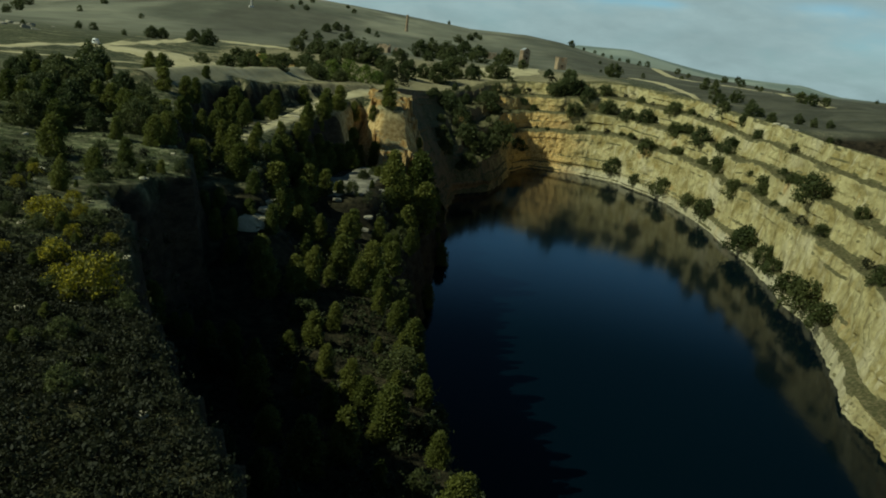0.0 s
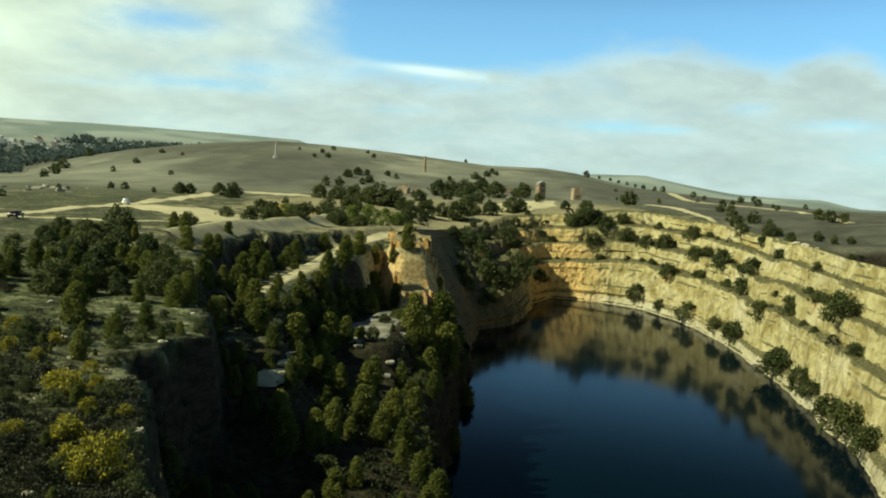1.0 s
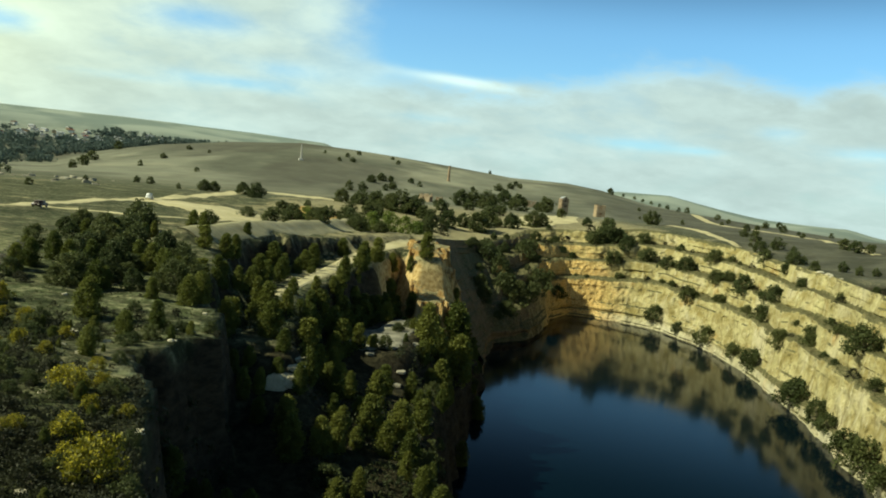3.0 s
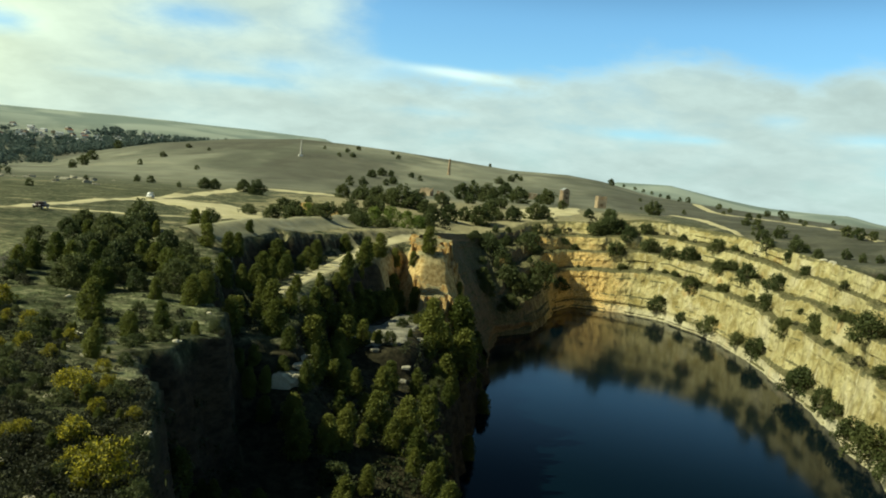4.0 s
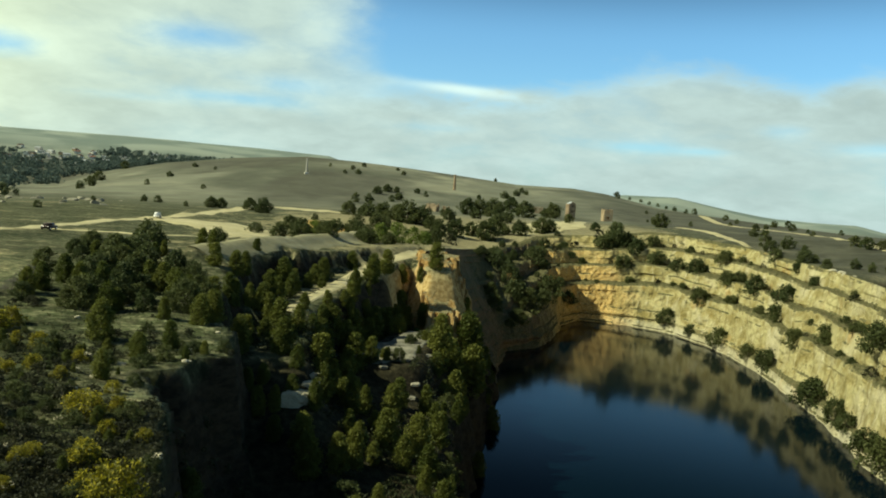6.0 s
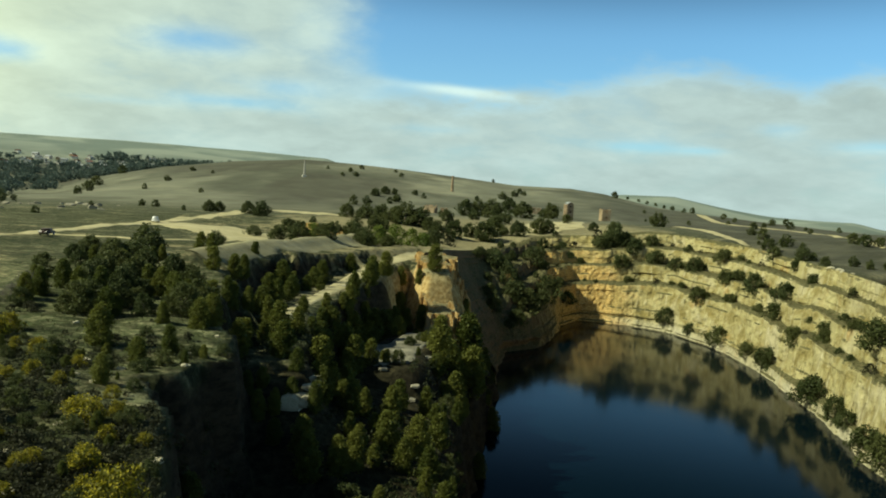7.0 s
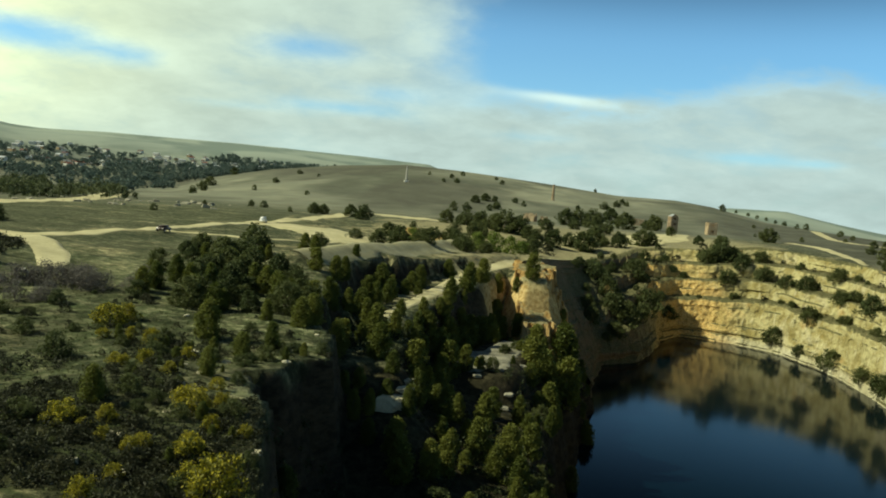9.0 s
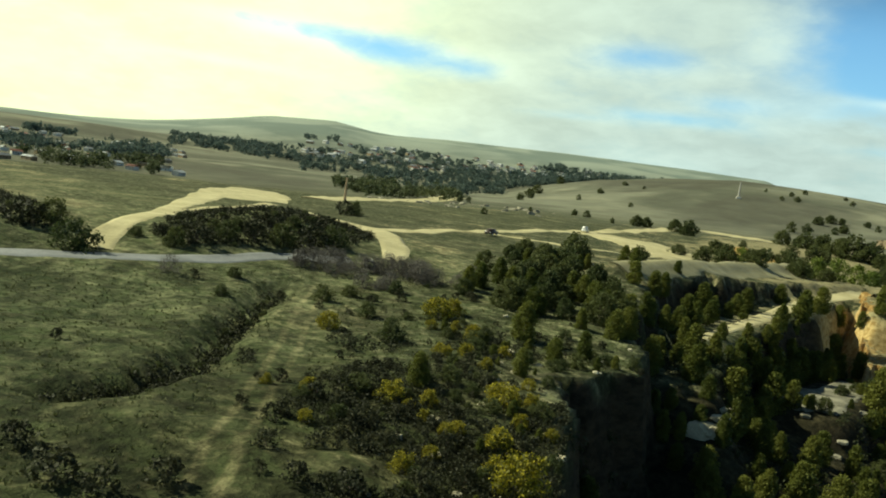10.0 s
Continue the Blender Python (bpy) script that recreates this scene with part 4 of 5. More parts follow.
HILL_TREES_B = [(171.5, 316.3, 4.1), (135, 302.2, 3.5), (135, 317.9, 5.4), (136.7, 345.5, 5.3), (139.9, 367.2, 3.9), (124, 268.7, 3.0), (128.5, 251, 3.6), (130.9, 245.2, 3.2), (135.1, 243.4, 2.8), (115, 279.6, 4.8), (-98, 811.1, 5.8), (-135.4, 863.6, 3.7), (-55.2, 862.1, 4.9), (-23.8, 694.5, 5.0), (-32.1, 710.1, 5.1), (-48, 625.9, 5.4), (49.4, 755.7, 7.6), (63.7, 802, 6.9), (72.4, 838.7, 6.0)]
WATTLES = [(-44.1, 56.8, 1.7), (-41.7, 72.2, 2.2), (-41.1, 74.2, 1.8), (-34.7, 67.2, 1.4), (-30, 57.4, 1.2), (-29.8, 64.4, 1.0), (-34, 38, 0.7), (-31.5, 39.3, 0.9), (-27.7, 43.2, 1.4), (-25.4, 44.4, 1.0), (-22.4, 49.4, 1.8), (-22.9, 54.7, 0.9), (-18.6, 41.3, 1.4), (-14.5, 35.3, 2.5), (-17.3, 46.3, 0.8), (-21.7, 40.4, 0.9), (-27.6, 34.5, 0.8), (-27.2, 55.9, 0.9)]
EDGE_GUMS = [(-38.9, 83.5, 3.7), (-40.5, 83.6, 2.0), (-45.8, 84.8, 2.1), (-52.5, 102.2, 3.3), (-61.8, 136.6, 2.7), (-36.4, 87.7, 3.4)]
EDGE_PINES = [(-28.2, 47.3, 2.6), (-31.8, 72.6, 4.0), (-25.1, 57.8, 2.3), (-26.3, 67.8, 2.4)]
EDGE_SHRUBS = [(-38.7, 59.4, 2.3), (-52.5, 65.9, 2.0), (-52.8, 71.2, 1.4), (-45.8, 65.1, 1.7), (-50.6, 76.9, 1.5), (-30, 42.5, 1.4), (-57.5, 56.2, 1.2), (-63.6, 64, 1.2), (-41.5, 33.9, 0.6), (-42.1, 36.2, 0.6), (-29, 77, 1.2)]
EDGE_SCRUB = [(-24.9, 51.6, 1.3), (-64.9, 59.5, 1.1), (-30.7, 41.8, 1.2), (-24.9, 32.3, 0.9), (-22.6, 35.9, 1.0), (-25.8, 29.4, 1.0), (-20.8, 39, 1.0), (-21.9, 27.1, 1.1), (-19.8, 28.5, 1.2), (-18.1, 31.8, 1.3), (-16.9, 34, 1.2), (-29.1, 34.2, 1.0), (-27.7, 37.1, 1.0), (-25.2, 40.2, 1.0), (-23.1, 43.5, 1.0), (-49.8, 33.7, 0.9), (-40.3, 30.6, 0.5), (-29.4, 20.3, 1.7), (-33.7, 21.3, 1.5), (-27, 21, 1.3), (-25.9, 23.3, 1.4)]
BARE_BUSHES = [(-65.4, 77.8, 2.6), (-64.2, 81, 2.7), (-64.3, 83.4, 2.3), (-60, 84.6, 2.5), (-55.9, 86.6, 2.7), (-58.5, 86.3, 2.6), (-52.1, 85.5, 2.6), (-67.2, 58, 2.1), (-63.5, 77.8, 2.9), (-65.4, 76.2, 2.2), (-60.3, 83.1, 2.4), (-56, 84.7, 2.9), (-52.4, 84, 2.7), (-50.2, 85.2, 2.5), (-62.4, 82.2, 1.9), (-58.2, 84.1, 2.2)]
ROADSIDE_SHRUBS = [(-80.9, 55.9, 3.9), (-90.3, 56.9, 3.1), (-91.2, 59.7, 3.5), (-92.4, 56.3, 2.7), (-77.9, 67.7, 2.6), (-77.3, 70.6, 3.0), (-77, 75.2, 2.9), (-75, 78.4, 3.3), (-72.9, 81.6, 3.1), (-71.1, 85.4, 3.4), (-70, 89, 3.3), (-81.1, 68.5, 1.9), (-79.6, 79.4, 1.6), (-79.4, 84.6, 1.5), (-76.5, 87.5, 2.1), (-75.9, 94.5, 2.2), (-83.7, 66.3, 1.5), (-77.3, 83.8, 1.8), (-80.1, 75.9, 1.6), (-115, 149, 3.8), (-115, 152.3, 3.6)]
PLATEAU_TREES = [(-46.4, 86.9, 3.1), (-39.1, 85.2, 3.4), (-31.7, 123.6, 3.7), (-46, 94.4, 3.6), (-35.1, 97, 3.5), (-46, 89.1, 3.3), (-36.8, 97.1, 3.7), (-28.2, 95.1, 3.4), (-31.6, 117.6, 3.8), (-33.2, 136.4, 2.4), (-39.9, 86, 3.3), (-31.2, 91.6, 3.5), (-27.3, 121.8, 4.9), (-39.4, 125.9, 3.4), (-25.4, 119.5, 4.3), (-36, 120.5, 3.3), (-26.7, 107, 3.5), (-40.1, 91.5, 3.6), (-49.3, 94.3, 2.7), (-34.1, 115.1, 3.4), (-28.1, 135.5, 4.6), (-29.1, 81.5, 2.4), (-27.9, 100.9, 3.7), (-27.7, 102.3, 3.8), (-30.3, 92.6, 3.2), (-25.4, 82.1, 3.4), (-35.4, 84.4, 2.5), (-24.7, 71.1, 2.8), (-24.8, 84.1, 3.5), (-35.9, 83.3, 3.5)]
PLATEAU_TREES_B = [(-25.3, 82.9, 2.3), (-34.1, 85.7, 2.9), (-27.6, 95.9, 4.3), (-27.8, 101.2, 3.4), (-32.4, 92.1, 3.2), (-27.6, 102.5, 3.9), (-32.2, 75.7, 3.5), (-37.2, 90.5, 2.6), (-31.7, 92.5, 2.6), (-31.7, 72.2, 4.0), (-40.2, 84.9, 3.4), (-27.8, 70.9, 2.5), (-31.3, 84.2, 2.9), (-27, 78.8, 3.6), (-25.5, 79.4, 2.4), (-21.6, 80, 3.9), (-25.2, 103.9, 3.5), (-20.4, 96.1, 7.1), (-20.8, 90.3, 4.1), (-21.5, 74.6, 1.4), (-35.9, 87.9, 2.7), (-43.9, 88.7, 2.1), (-48.9, 94.7, 1.9), (-41.8, 97.1, 3.4), (-39.5, 101.8, 3.5), (-36.6, 103.9, 4.0), (-32.3, 102.4, 4.3), (-32.1, 111.5, 2.9), (-48.6, 104.1, 3.3), (-29.8, 88.6, 3.0)]
PLATEAU_TREES_C = [(-25.9, 84.5, 2.6), (-26.9, 104.6, 4.7)]
BANK_PINES = [(-13, 149, 6.7), (-11.9, 158.8, 6.9), (-10.2, 167.9, 6.7), (-14, 143.8, 6.3), (-15.1, 133.8, 5.4), (-15.6, 127.2, 5.6), (-13.4, 152.1, 5.0), (-11.8, 167.7, 4.9), (-8.8, 187.6, 5.4), (-17.5, 123.4, 4.1), (-18.1, 108.5, 3.6), (-19.1, 103.6, 3.8), (-16.2, 104.3, 3.1), (-15.6, 101.1, 5.2), (-16.2, 88.7, 2.6), (-13, 117.4, 6.0), (-10.7, 119.8, 4.0), (-0.4, 135.9, 7.9), (6, 183.9, 10.7), (6, 143.9, 8.4), (2.6, 126.3, 5.6), (-1.6, 108.2, 4.0), (-9.1, 97.2, 3.6), (-5.4, 85.8, 4.5), (-2, 88.8, 5.0), (0.2, 95.9, 4.3), (-13.2, 77.2, 3.5), (-16.1, 77.6, 2.4), (-8, 81.4, 3.1), (-14, 101.4, 4.5)]
BANK_PINES_B = [(-13.1, 82.7, 3.1), (-5.4, 107.2, 4.0), (5.8, 193.7, 4.9), (-15.7, 167.3, 5.4), (-14.1, 184.2, 5.3), (-16.1, 133.2, 3.9), (-15, 150.3, 3.8), (-18.5, 123.5, 3.2), (-10.8, 190.6, 5.5), (-11.6, 166.4, 4.2), (-17.1, 132.9, 2.9), (-20.6, 115.4, 2.5), (-22.5, 142.3, 2.6), (-5, 186.6, 5.4), (-18.5, 80.3, 3.1), (-17.3, 64.9, 2.0), (-16.1, 52.1, 1.6), (-14.9, 125.9, 4.6), (-16.8, 125.3, 3.7), (7.3, 190.1, 8.3), (1.7, 140.4, 6.2), (11.2, 157.5, 5.8), (7.4, 128.6, 4.8), (-17, 81.4, 2.8), (-15.7, 83.5, 2.8), (-20.3, 82.5, 2.5), (-19.2, 85.1, 2.2), (-18.1, 64.2, 2.0)]

# ---- planting ----
from mathutils.bvhtree import BVHTree
wall_tree = BVHTree.FromObject(pit_wall, bpy.context.evaluated_depsgraph_get())


def foot(x, y):
    """The height on which a thing stands: land or pit wall, whichever is higher."""
    p = wall_tree.ray_cast(Vector((x, y, 80)), Vector((0, 0, -1)))[0]
    z = land(x, y)
    if -25 < x < 14 and 176 < y < 232:
        z = max(z, float(crag_z(np.array(x, float), np.array(y, float))))
    return max(z, p.z if p else -99)


taken = []


def free(x, y, gap):
    return all((x - a) ** 2 + (y - b) ** 2 > (gap * 0.5 + g * 0.5) ** 2 for a, b, g in taken)


def plant_all(kinds, rows, group, tall=1.0, sink=0.08):
    for i, (x, y, h) in enumerate(rows):
        kind = kinds if isinstance(kinds, str) else kinds[i % len(kinds)]
        if kind == "pine_tree" and y > 95:
            kind = "bank_pine_tree"
        while kind == "bench_shrub" and foot(x, y) < 2.2 and x < 125:      # up from the water's edge to the rock
            x, h = x + 0.8, h * 0.93
        plant(kind, x, y, foot(x, y) - sink * h, h * tall, group)
        taken.append((x, y, h * 0.6))


plant_all("bench_shrub", BENCH_SHRUBS + BENCH_SHRUBS_B, "shrubs on the pit benches", 0.86, 0.14)
plant_all("yard_gum_tree", YARD_GUMS + YARD_GUMS_B, "trees round the old yard")
plant_all("green_tree", YARD_GREEN, "trees round the old yard")
plant_all("pine_tree", YARD_PINES, "trees round the old yard")
plant_all("shrub", YARD_SHRUBS, "shrubs round the old yard")
plant_all("far_tree", HILL_TREES + HILL_TREES_B, "trees on the hills")
plant_all("wattle_bush", WATTLES, "wattles on the plateau", 1.05)
plant_all("gum_tree", EDGE_GUMS, "trees on the plateau")
plant_all("pine_tree", EDGE_PINES + PLATEAU_TREES, "trees on the plateau")
plant_all("shrub", EDGE_SHRUBS, "shrubs on the plateau")
plant_all("scrub_bush", EDGE_SCRUB, "scrub on the plateau")
plant_all("bare_bush", BARE_BUSHES, "bare bushes along the road")
plant_all(["shrub", "scrub_bush"], ROADSIDE_SHRUBS, "shrubs on the road bank")
plant_all("pine_tree", BANK_PINES + BANK_PINES_B, "pines on the mine bank", 1.02)


FAR_FORM = {"pine_tree": "bank_pine_tree", "gum_tree": "yard_gum_tree", "shrub": "bench_shrub"}


def fill(kinds, group, count, zone, sizes, gap, tries=40):
    """Strew plants over a zone of the plan that the zone test allows."""
    test, x0, x1, y0, y1 = zone
    n = 0
    for _ in range(count * tries):
        x, y = rnd.uniform(x0, x1), rnd.uniform(y0, y1)
        h = rnd.uniform(*sizes)
        if test(x, y) and free(x, y, gap * h) and float(nearest(np.array(x), np.array(y), SEALED)[0]) > 4 and float(nearest(np.array(x), np.array(y), CLIMB)[0]) > 5:
            kind = rnd.choice(kinds)
            if kind in FAR_FORM and math.hypot(x, y) > 95:
                kind = FAR_FORM[kind]
            plant(kind, x, y, foot(x, y) - 0.08 * h, h, group)
            taken.append((x, y, h * 0.6))
            n += 1
            if n == count:
                break


def bank_u(x, y):
    xe, xw = np.interp(y, BANK_Y, BANK_EDGE), np.interp(y, BANK_Y, BANK_SHORE)
    return (x - xe) / (xw - xe)


TERRACE = [(-12.5, 120.4), (-13.4, 132.1), (-12.5, 141.3), (-6.7, 152.2), (0.0, 151.3), (-0.8, 140.5), (-2.5, 125.4), (-6.7, 117.0)]
CLIMB = [(-80.5, 58, 0), (-87.6, 65.9, 0), (-101.3, 83, 0), (-128, 114.4, 0), (-146, 136, 0)]
SEALED = [(-92, 22, 0), (-81.2, 47.7, 0), (-74.7, 60.2, 0), (-70.7, 74.2, 0), (-64, 88, 0), (-50, 108, 0)]


def on_bank(x, y):
    if inside(np.array(x), np.array(y), TERRACE) or float(nearest(np.array(x), np.array(y), HAUL)[0]) < 3.2:
        return False
    if (-0.115 < x / y < -0.005 and 104 < y < 118) or (-0.225 < x / y < -0.165 and 66 < y < 90):      # open rides below the terrace and the blocks
        return False
    if 165 < y < 222 and -9 < x < 3:
        return False
    return 0.08 < bank_u(x, y) < 0.93 and land(x, y) > 0.6


def behind_edge(x, y):
    xe = float(np.interp(y, BANK_Y, BANK_EDGE))
    return xe - 30 < x < xe - (2 if y < 105 else 11) and -0.47 * y < x < -0.31 * y and y < 125


fill(["pine_tree"], "pines on the mine bank", 74, (lambda x, y: on_bank(x, y) and (y > 97 or x < -7 or rnd.random() < 0.12), -30, 16, 62, 205), (2.6, 4.9), 0.8)
fill(["shrub", "pine_tree"], "pines on the mine bank", 36, (lambda x, y: 0.84 < bank_u(x, y) < 0.98 and land(x, y) > 1.0, -5, 18, 55, 190), (1.0, 2.4), 0.7)
fill(["pine_tree", "shrub"], "pines on the mine bank", 14, (lambda x, y: on_bank(x, y) or (0.015 < bank_u(x, y) < 0.1 and y < 72), -24, 18, 26, 75), (1.6, 3.4), 0.6)
fill(["pine_tree"], "pines on the mine bank", 46, (lambda x, y: bank_u(x, y) > 0.2 and land(x, y) > 1.0, -12, 9, 28, 82), (2.4, 4.4), 0.75)
fill(["pine_tree", "shrub", "shrub"], "pines on the mine bank", 16, (lambda x, y: bool(inside(np.array(x), np.array(y), TERRACE)) and (x > -6 or y < 126), -13, 0, 116, 152), (0.8, 2.4), 0.9)
fill(["gum_tree", "pine_tree", "gum_tree"], "trees on the plateau", 40, (behind_edge, -72, -18, 84, 205), (2.0, 4.2), 0.8)
fill(["gum_tree", "shrub", "gum_tree", "scrub_bush"], "trees round the old yard", 24,
     (lambda x, y: x < 0.1 * y - 2 and x > -0.16 * y and land(x, y) > 20, -60, 55, 232, 420), (2.5, 6.5), 0.7)
fill(["gum_tree", "far_tree"], "trees round the old yard", 12, (lambda x, y: -0.13 * y < x < 0.12 * y, -85, 120, 430, 720), (3, 8), 0.9)
fill(["scrub_bush", "scrub_bush", "shrub"], "scrub on the plateau", 70,
     (lambda x, y: x < np.interp(y, BANK_Y, BANK_EDGE) - 1.0 and x > -0.9 * y - 2, -52, -6, 18, 84), (0.35, 1.1), 0.9)
fill(["scrub_bush"], "scrub on the plateau", 60, (lambda x, y: x < np.interp(y, BANK_Y, BANK_EDGE) - 0.8 and x > -0.75 * y, -34, -8, 26, 56), (0.3, 0.9), 0.8)
fill(["shrub", "shrub", "pine_tree"], "shrubs on the plateau", 60, (lambda x, y: x < np.interp(y, BANK_Y, BANK_EDGE) - 0.8 and -0.62 * y < x, -38, -8, 24, 74), (0.6, 1.5), 0.9)
fill(["wattle_bush"], "wattles on the plateau", 16, (lambda x, y: x < np.interp(y, BANK_Y, BANK_EDGE) - 1.5 and x > -0.62 * y, -40, -10, 26, 72), (0.6, 1.3), 1.3)
fill(["shrub", "scrub_bush"], "shrubs on the pit benches", 48, (lambda x, y: 9 < foot(x, y) < 36 and abs(foot(x + 0.8, y) - foot(x - 0.8, y)) < 1.2 and x > 45 and inside(np.array(x), np.array(y), PIT), 45, 122, 110, 360), (1.0, 3.4), 0.9)
fill(["shrub", "gum_tree"], "shrubs on the pit benches", 26, (lambda x, y: 5 < foot(x, y) < 30 and inside(np.array(x), np.array(y), PIT), 10, 50, 250, 352), (2.2, 5.4), 0.5)
fill(["shrub", "shrub", "scrub_bush"], "shrubs on the road bank", 46, (lambda x, y: ((x + 81) / 11) ** 2 + ((y - 88) / 19) ** 2 < 1, -100, -68, 60, 108), (0.5, 1.1), 0.8)
fill(["shrub"], "shrubs on the road bank", 26, (lambda x, y: ((x + 112) / 18) ** 2 + ((y - 50) / 17) ** 2 < 1, -132, -92, 30, 70), (0.8, 1.7), 0.7)
fill(["bare_bush"], "bare bushes along the road", 11, (lambda x, y: True, -66, -47, 76, 92), (1.2, 2.6), 0.7)
# ditch scrub made denser, its dark leaves replacing the ditch's shadow line
fill(["scrub_bush", "shrub"], "scrub along the ditch", 50, (lambda x, y: float(nearest(np.array(x), np.array(y), DITCH)[0]) < 0.9, -61, -38, 27, 68), (0.35, 0.8), 0.7)
fill(["far_tree"], "trees on the hills", 8, (lambda x, y: y > 400 and -0.6 * y < x < 0.55 * y, -520, 420, 420, 1050), (2.5, 6.0), 3.0)


fill(["far_tree"], "trees on the hills", 24, (lambda x, y: x > 0.24 * y and x > np.interp(y, [110, 222, 318, 420], [107, 122, 127, 127]), 108, 420, 150, 640), (1.8, 4.2), 1.2)


# ---- woods and grass nobody could count ----
def strew(name, label, mat, spots, per, spread_, size, rng):
    """Clumps of leaves at many spots: x, y, z, radius."""
    allv = []
    for x, y, z, r in spots:
        c = rng.normal(size=(7, 3)) * (0.42, 0.42, 0.30) * r + (x, y, z + r * 0.75)
        v, _ = leaves(rng, c, per, spread_ * r, size * r)
        allv.append(v)
    v = np.concatenate(allv)
    return tagged(new(name, mesh_from(name, v, np.arange(len(v)).reshape(-1, 4), mat, smooth=False)), label, "woodland", kind="stuff")


town = random.Random(5)
HOUSES = []
while len(HOUSES) < 150:
    if len(HOUSES) < 46:
        a, r = town.uniform(-60, -49), town.uniform(520, 1050)
    else:
        a = town.uniform(-41, -20)
        r = town.uniform(1500, 2250) if a < -30 else town.uniform(1850, 2250)
    x, y = r * math.sin(radians(a)), r * math.cos(radians(a))
    if free(x, y, 16):
        HOUSES.append((x, y, r))
        taken.append((x, y, 16))


def by_house(x, y):
    """Close to a house, or just in front of one on the side of the open valley."""
    for hx, hy, hr in HOUSES:
        for back in (0, 22, 44):
            if math.hypot(x - hx * (1 - back / hr), y - hy * (1 - back / hr)) < 11:
                return True
    return False


wood_rng = np.random.default_rng(8)
spots = []
while len(spots) < 1900:
    a, q = wood_rng.uniform(-60, -12), wood_rng.random()
    if a < -50:
        r = 520 + 620 * q
        if wood_rng.random() < 0.35:
            continue
    elif a < -41:
        r = 1250 + 650 * q
        if wood_rng.random() < 0.7:
            continue
    elif a < -24:
        r = (430 + 900 * q) if wood_rng.random() < 0.55 else (1300 + 950 * q)
    else:
        r = 1150 + 1100 * q
        if a > -18 and wood_rng.random() < 0.7:
            continue
    x, y = r * math.sin(radians(a)), r * math.cos(radians(a))
    edge = (a + 41) / 9 if -41 <= a < -24 and r < 1330 else 1.0
    if fbm(x, y, 120, 3, 77) < (0.02 if edge >= 1 else 0.30 - 0.28 * edge) or (a > -36 and r < 460) or (a > -29 and r < 800) or by_house(x, y):
        continue
    h = wood_rng.uniform(2.4, 5.0) * (1 + r / 1600)
    spots.append((x, y, land(x, y), h))
strew("far_woods", "blue-green woodland filling the valley round the town, haze in its colour", M_WOOD, [p for p in spots if math.hypot(p[0], p[1]) > 640], 16, 0.40, 0.19, wood_rng)
strew("near_woods", "olive green copse along the valley floor", M_COPSE, [p for p in spots if math.hypot(p[0], p[1]) <= 640], 22, 0.40, 0.15, wood_rng)

def on_ruts(x, y):
    """On the two wheel ruts across the plateau."""
    return abs((x + 41.5) * 0.824 + (y - 48.5) * 0.567) < 1.7 and y < 76 and x < -14


heath = []
while len(heath) < 7400:
    r, a = 11 + 71 * wood_rng.random() ** 1.1, wood_rng.uniform(-44, -6)
    x, y = r * math.sin(radians(a)), r * math.cos(radians(a))
    if on_ruts(x, y) or x > np.interp(y, BANK_Y, BANK_EDGE) - (0.3 if y < 53 else 6) or (r > 32 and fbm(x, y, 8, 3, 59) < -0.02 - 0.010 * (a + 30)):
        continue
    heath.append((x, y, land(x, y) - 0.06, wood_rng.uniform(0.12, 0.40)))
for _ in range(2300):                      # close dark heath over the two mounds by the road
    bx, by, wx, wy = ((-81, 88, 12, 20), (-112, 50, 19, 18))[int(wood_rng.random() < 0.42)]
    q, a = math.sqrt(wood_rng.random()), wood_rng.uniform(0, 6.283)
    x, y = bx + math.cos(a) * q * wx, by + math.sin(a) * q * wy
    if min(float(nearest(np.array(x), np.array(y), SEALED)[0]), float(nearest(np.array(x), np.array(y), CLIMB)[0])) > 4.5:
        heath.append((x, y, land(x, y) - 0.1, wood_rng.uniform(0.35, 0.75)))
for _ in range(420):                       # rank growth in the ditch, thickened to stand in for its shadow
    i = int(wood_rng.integers(len(DITCH) - 1))
    q = wood_rng.random()
    x = DITCH[i][0] * (1 - q) + DITCH[i + 1][0] * q + wood_rng.normal() * 0.7
    y = DITCH[i][1] * (1 - q) + DITCH[i + 1][1] * q + wood_rng.normal() * 0.7
    heath.append((x, y, land(x, y) - 0.06, wood_rng.uniform(0.2, 0.55)))
strew("heath", "low dark scrubby heath over the plateau", M_SCRUB, heath, 4, 0.5, 0.22, wood_rng)

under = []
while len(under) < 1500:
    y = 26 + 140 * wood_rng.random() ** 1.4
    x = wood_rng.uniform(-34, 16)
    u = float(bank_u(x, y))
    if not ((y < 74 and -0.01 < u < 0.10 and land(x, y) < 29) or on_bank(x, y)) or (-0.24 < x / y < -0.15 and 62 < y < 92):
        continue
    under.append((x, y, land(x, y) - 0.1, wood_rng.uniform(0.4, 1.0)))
strew("understorey", "low green scrub beneath the pines on the bank, darkened for shade", M_UNDER, under, 5, 0.5, 0.20, wood_rng)

